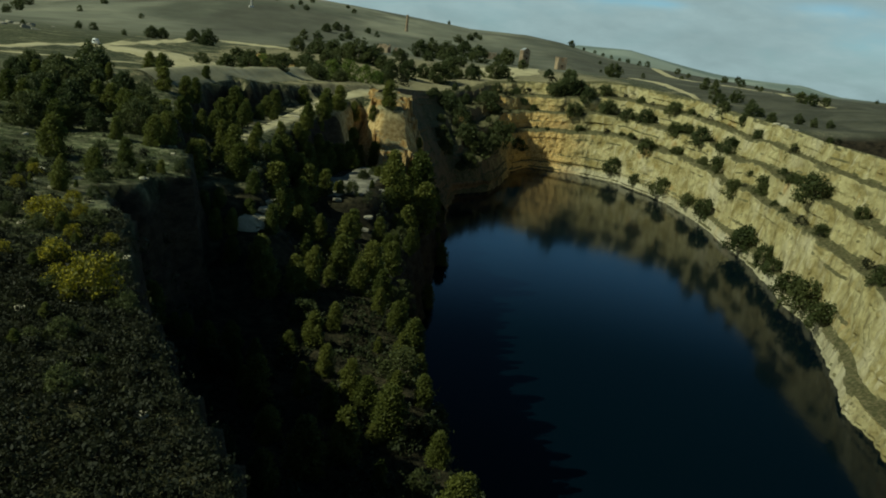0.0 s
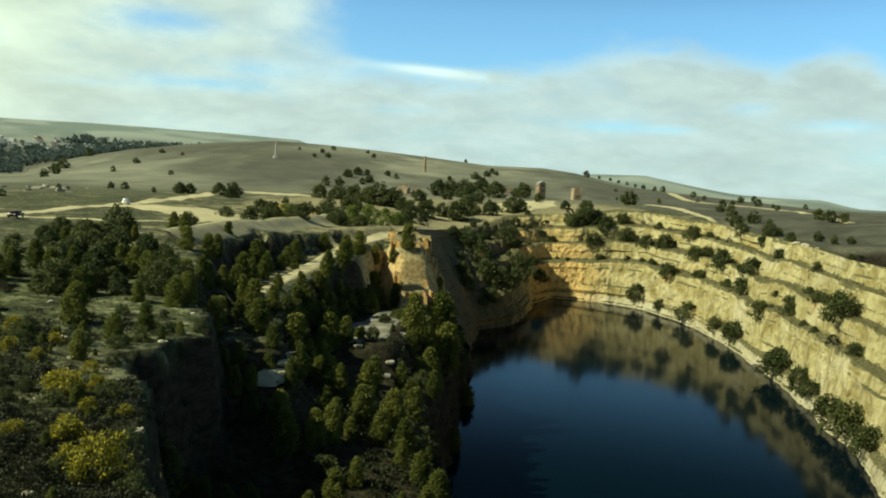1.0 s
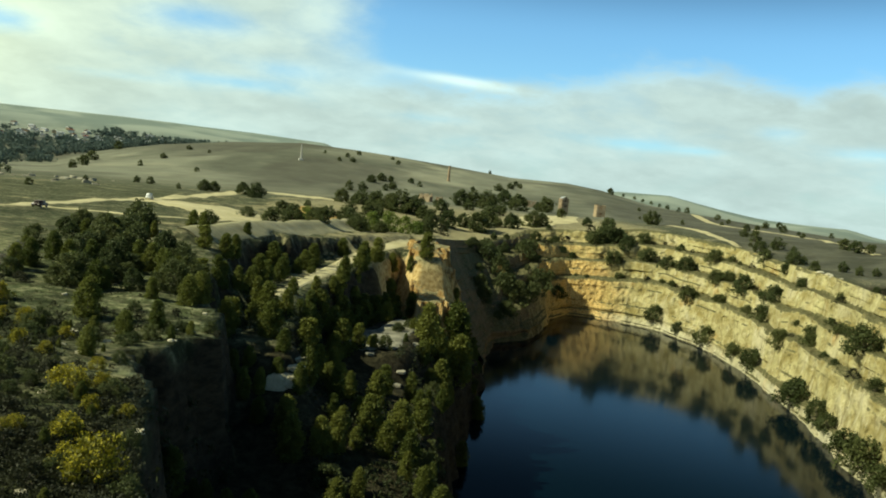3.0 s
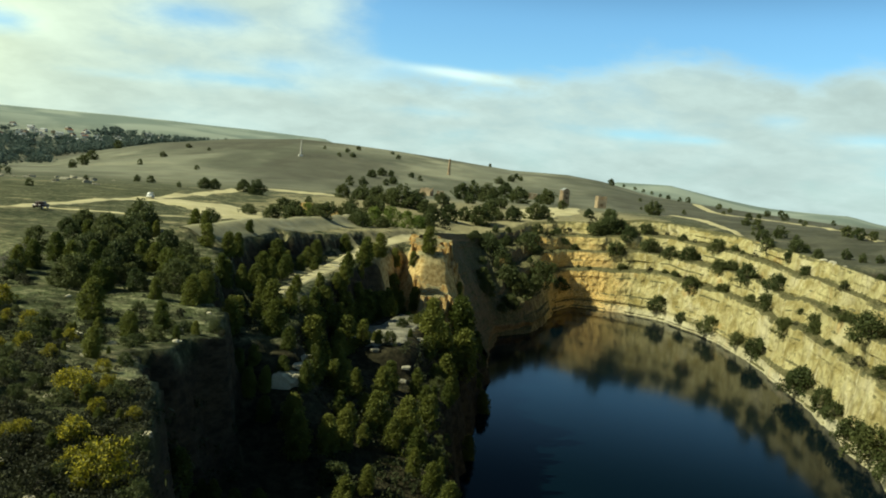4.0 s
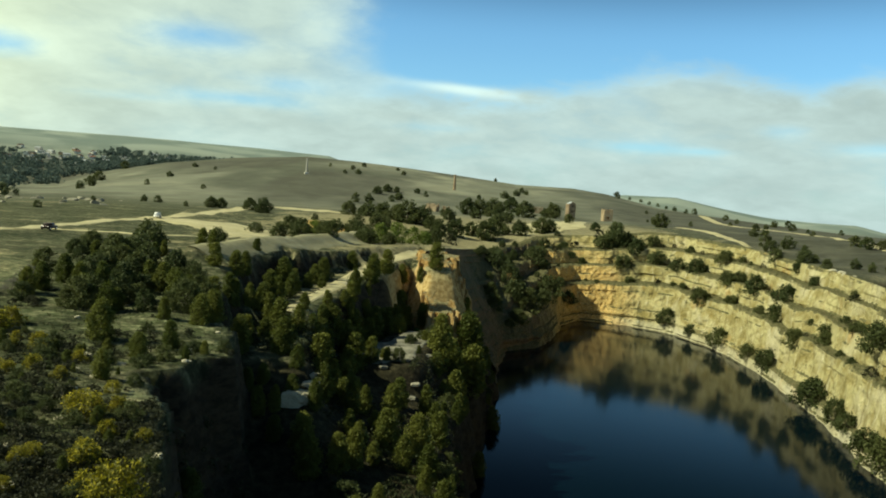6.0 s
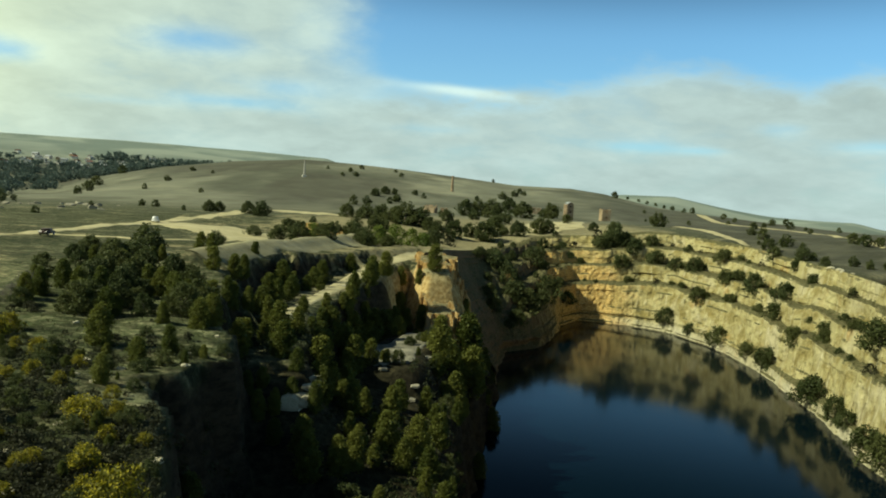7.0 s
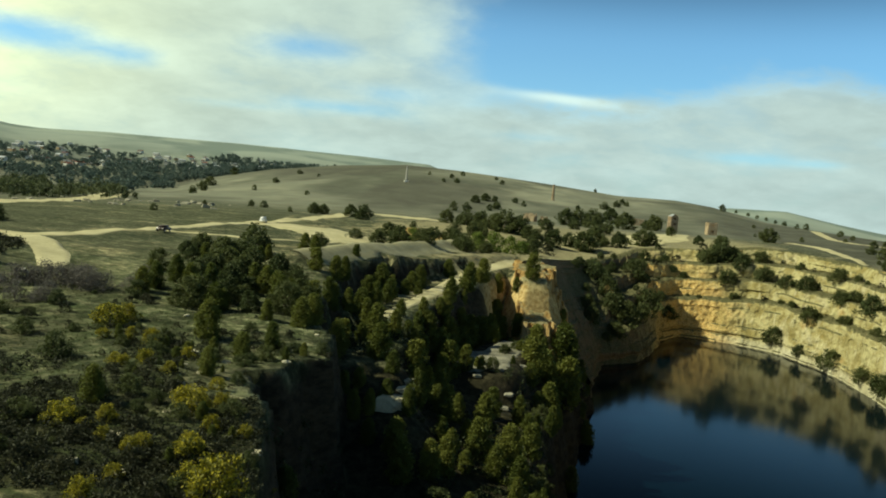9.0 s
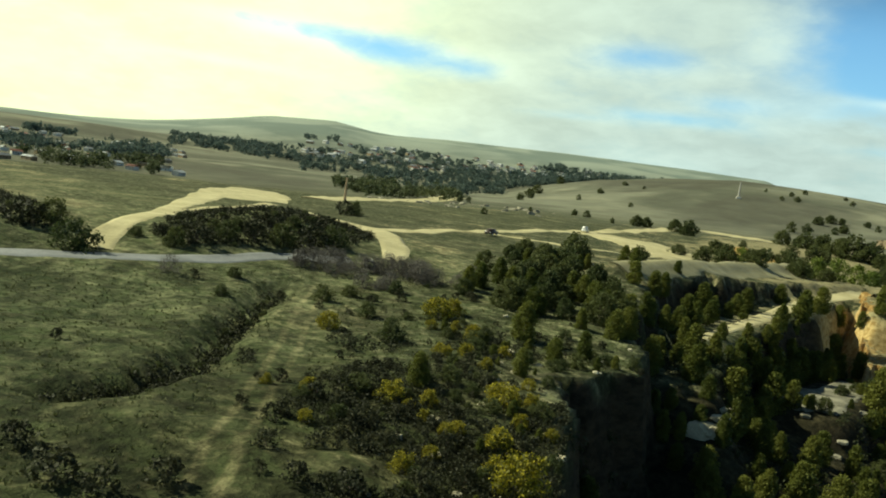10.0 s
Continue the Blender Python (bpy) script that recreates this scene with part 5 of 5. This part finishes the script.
tufts = []
while len(tufts) < 5200:
    r, a = 17 + 85 * wood_rng.random() ** 0.8, wood_rng.uniform(-64, -4)
    x, y = r * math.sin(radians(a)), r * math.cos(radians(a))
    if on_ruts(x, y) or x > np.interp(y, BANK_Y, BANK_EDGE) - 0.5 or float(nearest(np.array(x), np.array(y), SEALED)[0]) < 4.5 or fbm(x, y, 11, 3, 55) < -0.34:
        continue
    tufts.append((x, y, land(x, y), wood_rng.uniform(0.05, 0.17)))
tv = []
for x, y, z, r in tufts:
    n = 6
    ang = wood_rng.uniform(0, 6.28, n)
    lean = wood_rng.uniform(0.3, 1.0, n)
    hh = r * wood_rng.uniform(0.5, 1.1, n)
    for k in range(n):
        ca, sa, w = math.cos(ang[k]), math.sin(ang[k]), r * 0.34
        ox, oy = x + ca * r * 0.4, y + sa * r * 0.4
        tv += [(ox - sa * w, oy + ca * w, z - 0.05), (ox + sa * w, oy - ca * w, z - 0.05),
               (ox + ca * lean[k] * r + sa * w * 0.4, oy + sa * lean[k] * r - ca * w * 0.4, z + hh[k]),
               (ox + ca * lean[k] * r - sa * w * 0.4, oy + sa * lean[k] * r + ca * w * 0.4, z + hh[k])]
tagged(new("tussock_grass", mesh_from("tussock_grass", np.array(tv), np.arange(len(tv)).reshape(-1, 4), M_TUSSOCK, smooth=False)),
       "dry olive tussock grass over the plateau", "grass", kind="stuff")

# ---- old mine buildings, houses, vehicles and stones ----
def part(name, bm, mat, parent, label="", smooth=False):
    me = bpy.data.meshes.new(name)
    bmesh.ops.recalc_face_normals(bm, faces=bm.faces)
    bm.to_mesh(me)
    bm.free()
    me.materials.append(mat)
    if smooth:
        me.shade_smooth()
    ob = new(name, me)
    if parent:
        ob.parent = parent
    if label:
        ob["label"] = label
    return ob


def box(bm, x0, y0, z0, x1, y1, z1, m=None):
    vs = [bm.verts.new((x, y, z)) for x in (x0, x1) for y in (y0, y1) for z in (z0, z1)]
    for f in ((0, 1, 3, 2), (4, 6, 7, 5), (0, 4, 5, 1), (2, 3, 7, 6), (0, 2, 6, 4), (1, 5, 7, 3)):
        bm.faces.new([vs[i] for i in f])
    if m is not None:
        bmesh.ops.transform(bm, matrix=m, verts=vs)


def wall_bm(width, height, thick, holes, jag=0.0, seed=1):
    """A wall along x with openings (x0, z0, x1, z1); jag: a broken top."""
    bm, rg = bmesh.new(), random.Random(seed)
    xs = sorted({0, width, *[h[0] for h in holes], *[h[2] for h in holes], *([width * k / 7 for k in range(1, 7)] if jag else [])})
    zs = sorted({0, height, *[h[1] for h in holes], *[h[3] for h in holes]})
    for a, b in zip(xs[:-1], xs[1:]):
        top = height - jag * rg.random()
        for c, d in zip(zs[:-1], zs[1:]):
            mx, mz = (a + b) / 2, (c + d) / 2
            if any(h[0] < mx < h[2] and h[1] < mz < h[3] for h in holes):
                continue
            box(bm, a - width / 2, -thick / 2, c - (1.0 if c == 0 else 0), b - width / 2, thick / 2, min(d, top) if d == height else d)
    bmesh.ops.remove_doubles(bm, verts=bm.verts[:], dist=0.001)
    return bm


def gable_bm(w, d, rise, over, thick, z):
    bm = bmesh.new()
    for s in (-1, 1):
        a = [bm.verts.new(p) for p in ((0, -d / 2 - over, z + rise), (0, d / 2 + over, z + rise),
                                       (s * (w / 2 + over), d / 2 + over, z - over * rise / (w / 2)), (s * (w / 2 + over), -d / 2 - over, z - over * rise / (w / 2)))]
        f = bm.faces.new(a)
        bmesh.ops.solidify(bm, geom=[f], thickness=thick)
    return bm


def tower(name, x, y, yaw, w, d, h, mat, label, rows, roof, jag=0.0, cat="ruin"):
    """A masonry tower of four walls with openings in rows, roofed or broken at the top."""
    ob = tagged(new(name), label, cat)
    ob.matrix_basis = pose(x, y, foot(x, y) - 0.2, 0, 0, yaw)
    t = 0.6
    holes = [(w * 0.36, h * (k + 0.42) / rows, w * 0.64, h * (k + 0.78) / rows) for k in range(rows)]
    for k, (px_, py_, wd, rz) in enumerate(((0, -d / 2, w, 0), (0, d / 2, w, 0), (-w / 2, 0, d - t, 90), (w / 2, 0, d - t, 90))):
        hs = holes if k < 2 else [(wd * 0.4, a[1], wd * 0.6, a[3]) for a in holes[1:]]
        p = part("wall", wall_bm(wd, h, t, hs, jag, k + 3), mat, ob)
        p.matrix_basis = pose(px_, py_, 0, 0, 0, rz)
    if roof:
        part("roof", gable_bm(w, d, w * 0.34, 0.3, 0.2, h), M_TIN, ob, "pale sheet-metal gable roof")
        for s in (-1, 1):
            bm = bmesh.new()
            v = [bm.verts.new((q, s * (d / 2 + o), z)) for o in (-t / 2, t / 2) for q, z in ((-w / 2, h), (w / 2, h), (0, h + w * 0.33))]
            for f in ((0, 1, 2), (3, 5, 4), (0, 3, 4, 1), (1, 4, 5, 2), (2, 5, 3, 0)):
                bm.faces.new([v[i] for i in f])
            part("gable", bm, mat, ob)
    return ob


def stack(name, x, y, h, r0, r1, sides, mat, label, base=None, lean=0):
    """A tapering chimney stack with a moulded cap, on a square base if given."""
    ob = tagged(new(name), label, "chimney")
    ob.matrix_basis = pose(x, y, foot(x, y) - 0.3, 0, lean, 20)
    bm = bmesh.new()
    prof = [(r0 * 1.25, 0), (r0 * 1.25, h * 0.06), (r0, h * 0.07), (r1, h * 0.93), (r1 * 1.25, h * 0.94), (r1 * 1.25, h * 0.97), (r1 * 1.05, h), (r1 * 0.7, h), (r1 * 0.7, h * 0.8)]
    rings = [[bm.verts.new((math.cos(2 * math.pi * k / sides) * r, math.sin(2 * math.pi * k / sides) * r, z)) for k in range(sides)] for r, z in prof]
    for a, b in zip(rings[:-1], rings[1:]):
        for k in range(sides):
            bm.faces.new((a[k], a[(k + 1) % sides], b[(k + 1) % sides], b[k]))
    part("shaft", bm, mat, ob)
    if base:
        bm = bmesh.new()
        box(bm, -base, -base, -1.5, base, base, base * 0.9)
        bmesh.ops.bevel(bm, geom=bm.edges[:], offset=0.15, affect="EDGES")
        part("plinth", bm, M_PALE, ob, "pale plastered plinth")
    return ob


tower("engine_house", 81.2, 545, 14, 4.8, 5.6, 11.0, M_BRICK, "tall brown brick engine house with a pale gable roof", 3, True, cat="engine house")
tower("stone_tower", 107.2, 549.6, 8, 6.0, 6.0, 8.6, M_STONE, "roofless square stone tower in dry grass", 2, False, 0.8)
tower("stone_ruin", -13.9, 560, -20, 8.0, 6.0, 6.0, M_STONE, "broken yellow stone ruin among trees", 1, False, 3.2)
tower("stone_ruin", -4.0, 556, 25, 4.0, 3.0, 4.6, M_STONE, "small broken stone gable among trees", 1, False, 2.2)
tower("stone_ruin", 65.9, 610, 5, 6.5, 5.0, 5.2, M_STONE, "roofless stone hut with a broken top", 1, False, 1.8)
stack("mine_chimney", 0.7, 780, 15.5, 1.5, 1.0, 16, M_BRICK, "slender round brick mine chimney on the hillside")
stack("stone_stack", -145.5, 780, 16.0, 1.2, 0.55, 4, M_LIME, "tapering pale square stack on the bare hill", 2.0)
stack("lane_chimney", -167.5, 216, 8.2, 0.55, 0.38, 8, M_STONE, "thin weathered brick chimney beside the lane")


def house(w, d, h, walls, roof):
    ob = new("house")
    bm = bmesh.new()
    box(bm, -w / 2, -d / 2, -2, w / 2, d / 2, h)
    part("wall", bm, walls, ob)
    top = part("roof", gable_bm(d, w, d * 0.22, 0.5, 0.15, h), roof, ob, "sheet-metal gable roof")
    top.matrix_basis = pose(0, 0, 0, 0, 0, 90)
    bm = bmesh.new()
    box(bm, -0.5, -0.5, h, 0.5, 0.5, h + d * 0.22 + 1.0)
    part("chimney", bm, M_BRICK, top, "brown brick chimney").matrix_basis = pose(d * 0.12, -w * 0.25, 0)
    for k in range(4):
        bm = bmesh.new()
        box(bm, -0.6, -0.06, h * 0.38, 0.6, 0.06, h * 0.75)
        part("window", bm, M_DARK, ob).matrix_basis = pose(w * (-0.36 + 0.24 * k), -d / 2 - 0.03, 0) if k != 2 else pose(w * 0.12, d / 2 + 0.03, 0)
    bm = bmesh.new()
    box(bm, -0.5, -0.05, 0, 0.5, 0.05, 2.1)
    part("door", bm, M_DARK, ob).matrix_basis = pose(w * 0.12, -d / 2 - 0.03, 0)
    return ob


M_RED = plain("faded red roof sheet", (0.24, 0.10, 0.07), (0.36, 0.17, 0.12), 2.0, 0.6)
models = [house(13, 9, 3.4, M_PALE, M_TIN), house(16, 8, 3.2, M_STONE, M_TIN), house(11, 9, 3.4, M_PALE, M_RED)]
HOUSE_LABELS = ["white-walled town house with a silver tin roof", "long stone town house with a silver tin roof", "white-walled town house with a faded red roof"]
for n_house, (x, y, r) in enumerate(HOUSES):
    k = town.choice((0, 0, 1, 2))
    sc = 0.58 if r < 1100 else 1.15
    m = pose(x, y, land(x, y) + (0.5 if r < 1100 else 2.0), 0, 0, town.choice((0, 90)) + town.uniform(-25, 25)) @ Matrix.Scale(sc, 4)
    if n_house < 3:
        k, ob = n_house, models[n_house]
        ob.matrix_basis = m
    else:
        ob = copy_thing(models[k], Matrix.Identity(4))
        ob.matrix_basis = m
    tagged(ob, HOUSE_LABELS[k], "house", "houses of the town")


def car(name, x, y, yaw, paint, label, tall):
    ob = tagged(new(name), label, "car")
    ob.matrix_basis = pose(x, y, foot(x, y) + 0.12, 0, 0, yaw)
    bm = bmesh.new()
    box(bm, -0.88, -2.1, 0.35, 0.88, 2.1, 0.95)
    bmesh.ops.bevel(bm, geom=bm.edges[:], offset=0.12, segments=2, affect="EDGES")
    part("body", bm, paint, ob, smooth=True)
    bm = bmesh.new()
    box(bm, -0.8, -1.6 if tall > 1.6 else -1.3, 0.9, 0.8, 1.0, tall)
    for v in bm.verts:
        if v.co.z > 1.2:
            v.co.x *= 0.84
            v.co.y = v.co.y * 0.84 - 0.05
    bmesh.ops.bevel(bm, geom=bm.edges[:], offset=0.1, segments=2, affect="EDGES")
    part("cabin", bm, paint, ob, smooth=True)
    for s in (-1, 1):
        bm = bmesh.new()
        box(bm, -0.62, s * 1.22 - 0.14, 1.02, 0.62, s * 1.22 + 0.02, tall - 0.16)
        part("windscreen", bm, M_DARK, ob, "dark glass")
        for q in (-1, 1):
            bm = bmesh.new()
            bmesh.ops.create_cone(bm, cap_ends=True, segments=16, radius1=0.33, radius2=0.33, depth=0.22, matrix=pose(q * 0.8, s * 1.3, 0.33, 0, 90, 0))
            bmesh.ops.bevel(bm, geom=[e for e in bm.edges if len(e.link_faces) == 2 and e.calc_face_angle(0) > 1], offset=0.04, affect="EDGES")
            wheel = part("wheel", bm, M_DARK, ob, "black tyre")
            bm = bmesh.new()
            bmesh.ops.create_cone(bm, cap_ends=True, segments=16, radius1=0.19, radius2=0.16, depth=0.03, matrix=pose(q * 0.925, s * 1.3, 0.33, 0, 90 * q, 0))
            part("rim", bm, M_TIN, wheel, "silver wheel rim")
            bm = bmesh.new()
            box(bm, q * 0.62 - 0.16, s * 2.1 - 0.03, 0.62, q * 0.62 + 0.16, s * 2.1 + 0.03, 0.78)
            part("headlight" if s < 0 else "tail_light", bm, M_PALE if s < 0 else M_RED, ob, "clear lamp" if s < 0 else "red lamp")
    return ob


car("car", -82.0, 161, 4, plain("dark red car paint", (0.035, 0.018, 0.015), (0.06, 0.026, 0.02), 2.0, 0.3), "dark red car driving on the gravel track", 1.42)
car("van", -92.2, 248, 10, plain("white car paint", (0.70, 0.70, 0.68), (0.80, 0.80, 0.78), 2.0, 0.35), "white van parked on the gravel pad", 1.85)


def boulder(rg, size, mat):
    bm = bmesh.new()
    bmesh.ops.create_icosphere(bm, subdivisions=3, radius=1)
    o = Vector((rg.uniform(-50, 50), rg.uniform(-50, 50), rg.uniform(-50, 50)))
    for v in bm.verts:
        n = noise.fractal(v.co * 0.9 + o, 1.0, 2.0, 4)
        v.co = Vector([max(-0.72, min(0.72, c)) for c in v.co * (1 + 0.45 * n)])
        v.co = Vector((v.co.x * size[0], v.co.y * size[1], v.co.z * size[2]))
    me = bpy.data.meshes.new("boulder")
    bm.to_mesh(me)
    bm.free()
    me.materials.append(mat)
    return me


stone_rng = random.Random(21)
rocks = [boulder(stone_rng, (stone_rng.uniform(0.8, 1.3), stone_rng.uniform(0.8, 1.2), stone_rng.uniform(0.6, 0.9)), M_BLOCK) for _ in range(5)]


crags = [boulder(stone_rng, (stone_rng.uniform(0.9, 1.5), stone_rng.uniform(0.8, 1.2), stone_rng.uniform(0.5, 0.8)), M_OUTCROP) for _ in range(4)]


def stone(x, y, s, label, group, name="boulder", mesh=None):
    ob = tagged(new(name, mesh or stone_rng.choice(rocks)), label, "rock", group)
    ob.matrix_basis = pose(x, y, foot(x, y) - 0.15 * s, stone_rng.uniform(-15, 15), stone_rng.uniform(-15, 15), stone_rng.uniform(0, 360)) @ Matrix.Scale(s, 4)
    return ob


for x, y, s in [(115.9, 239.4, 1.1), (115.2, 232.6, 1.3), (116.2, 235.5, 0.8), (117.5, 221.5, 1.5), (114.5, 224.4, 1.0), (113.8, 228, 0.7), (118.5, 246, 0.8)]:
    stone(x, y, s, "pale boulder on the pit rim", "boulders on the pit rim")
for _ in range(34):
    q = stone_rng.random()
    stone(-225 + 75 * q + stone_rng.gauss(0, 9), 330 + 90 * (stone_rng.random() - 0.2), stone_rng.uniform(0.8, 2.6), "grey-brown rock of a hillside outcrop", "outcrop rocks", mesh=stone_rng.choice(crags))
for _ in range(38):
    y = stone_rng.uniform(22, 80)
    x = float(np.interp(y, BANK_Y, BANK_EDGE)) - 0.5 - abs(stone_rng.gauss(0, 9))
    stone(x, y, stone_rng.uniform(0.12, 0.42), "small pale stone in the grass", "field stones", "stone")
for x, y, w, h in [(-15.4, 83, 1.7, 1.5), (-14.3, 83.6, 1.0, 1.0), (-14.2, 86.5, 1.2, 0.7), (-14.4, 90, 2.0, 0.55)]:
    ob = tagged(new("rock_block", boulder(stone_rng, (w, 1.2, h), M_BLOCK)), "pale quarried rock block among the pines", "rock", "rock blocks")
    ob.matrix_basis = pose(x, y, foot(x, y) + h * 0.2, 0, 0, stone_rng.uniform(-12, 12))


def culvert(x, y, yaw, r, label):
    ob = tagged(new("culvert"), label, "culvert")
    ob.matrix_basis = pose(x, y, foot(x, y) + r * 0.5, 0, 0, yaw)
    bm = bmesh.new()
    rings = [[bm.verts.new((math.cos(k * math.pi / 12) * q, yy, math.sin(k * math.pi / 12) * q)) for k in range(24)] for q, yy in ((r * 0.72, 1.5), (r * 0.72, -0.6), (r, -0.6), (r, 1.5))]
    for a, b in zip(rings[:-1], rings[1:]):
        for k in range(24):
            bm.faces.new((a[k], a[(k + 1) % 24], b[(k + 1) % 24], b[k]))
    part("pipe", bm, M_PALE, ob, "pale concrete pipe")
    bm = bmesh.new()
    box(bm, -r * 1.3, 1.2, -r, r * 1.3, 1.5, -r * 0.4)
    part("apron", bm, M_PALE, ob)
    return ob


culvert(-60.8, 85.4, 35, 0.75, "pale concrete culvert pipe under the road bank")
culvert(-67.2, 78.4, 35, 0.5, "small pale concrete culvert pipe by bushes")


# small pale slabs about the terrace, ochre blocks at the pit's far corner, and earth mounds by the yard
for x, y, w, h in [(-6.8, 122.5, 1.5, 0.5), (-8.6, 117.5, 0.9, 0.5), (-3.6, 117.4, 1.0, 0.45), (-4.2, 113.5, 1.3, 0.5), (-9.8, 137, 0.9, 0.5), (-2.0, 129, 0.8, 0.6), (-19.5, 150, 1.4, 0.4)]:
    ob = tagged(new("rock_slab", boulder(stone_rng, (w, 0.9, h * 0.7), M_OUTCROP)), "small pale rock slab beside the terrace", "rock", "rock slabs")
    ob.matrix_basis = pose(x, y, foot(x, y) + h * 0.2, 0, 0, stone_rng.uniform(-20, 20))
for x, y, w, h in [(54.5, 321, 3.4, 4.2), (62.5, 317.5, 5.0, 4.0), (68.5, 318.5, 2.6, 6.5), (23, 287, 2.6, 3.4)]:
    ob = tagged(new("rock_buttress", boulder(stone_rng, (w, 2.6, h), M_IRON)), "orange rock buttress against the pit wall", "rock", "rock buttresses")
    ob.matrix_basis = pose(x, y, foot(x, y) + h * 0.25, 0, 0, stone_rng.uniform(-12, 12))


def earth_mound(x, y, yaw, w, d, h):
    """A gullied heap of dug earth, steep towards the pit."""
    n = 34
    u, v = np.meshgrid(np.linspace(-1, 1, n), np.linspace(-1, 1, n), indexing="ij")
    rad = np.hypot(u, v) + np.abs(fbm(np.arctan2(v, u) * 3, u * 0, 1.0, 3, int(abs(x)))) * 0.35
    z = h * np.clip(1.25 - rad * 1.25, -0.3, 0.85) + fbm(u * w, v * d, 1.4, 3, int(abs(y))) * 0.35
    me = mesh_from("earth_mound", np.stack([(u * w).ravel(), (v * d).ravel(), z.ravel()], 1), grid_faces(n, n), M_IRON, smooth=False)
    ob = tagged(new("earth_mound", me), "gullied ochre earth mound among scrub", "earth mound", "earth mounds")
    ob.matrix_basis = pose(x, y, land(x, y) - 0.1, 0, 0, yaw)
    return ob


earth_mound(-46, 266, 10, 8.0, 5.0, 4.0)
earth_mound(-37, 262, 0, 5.0, 4.0, 2.6)
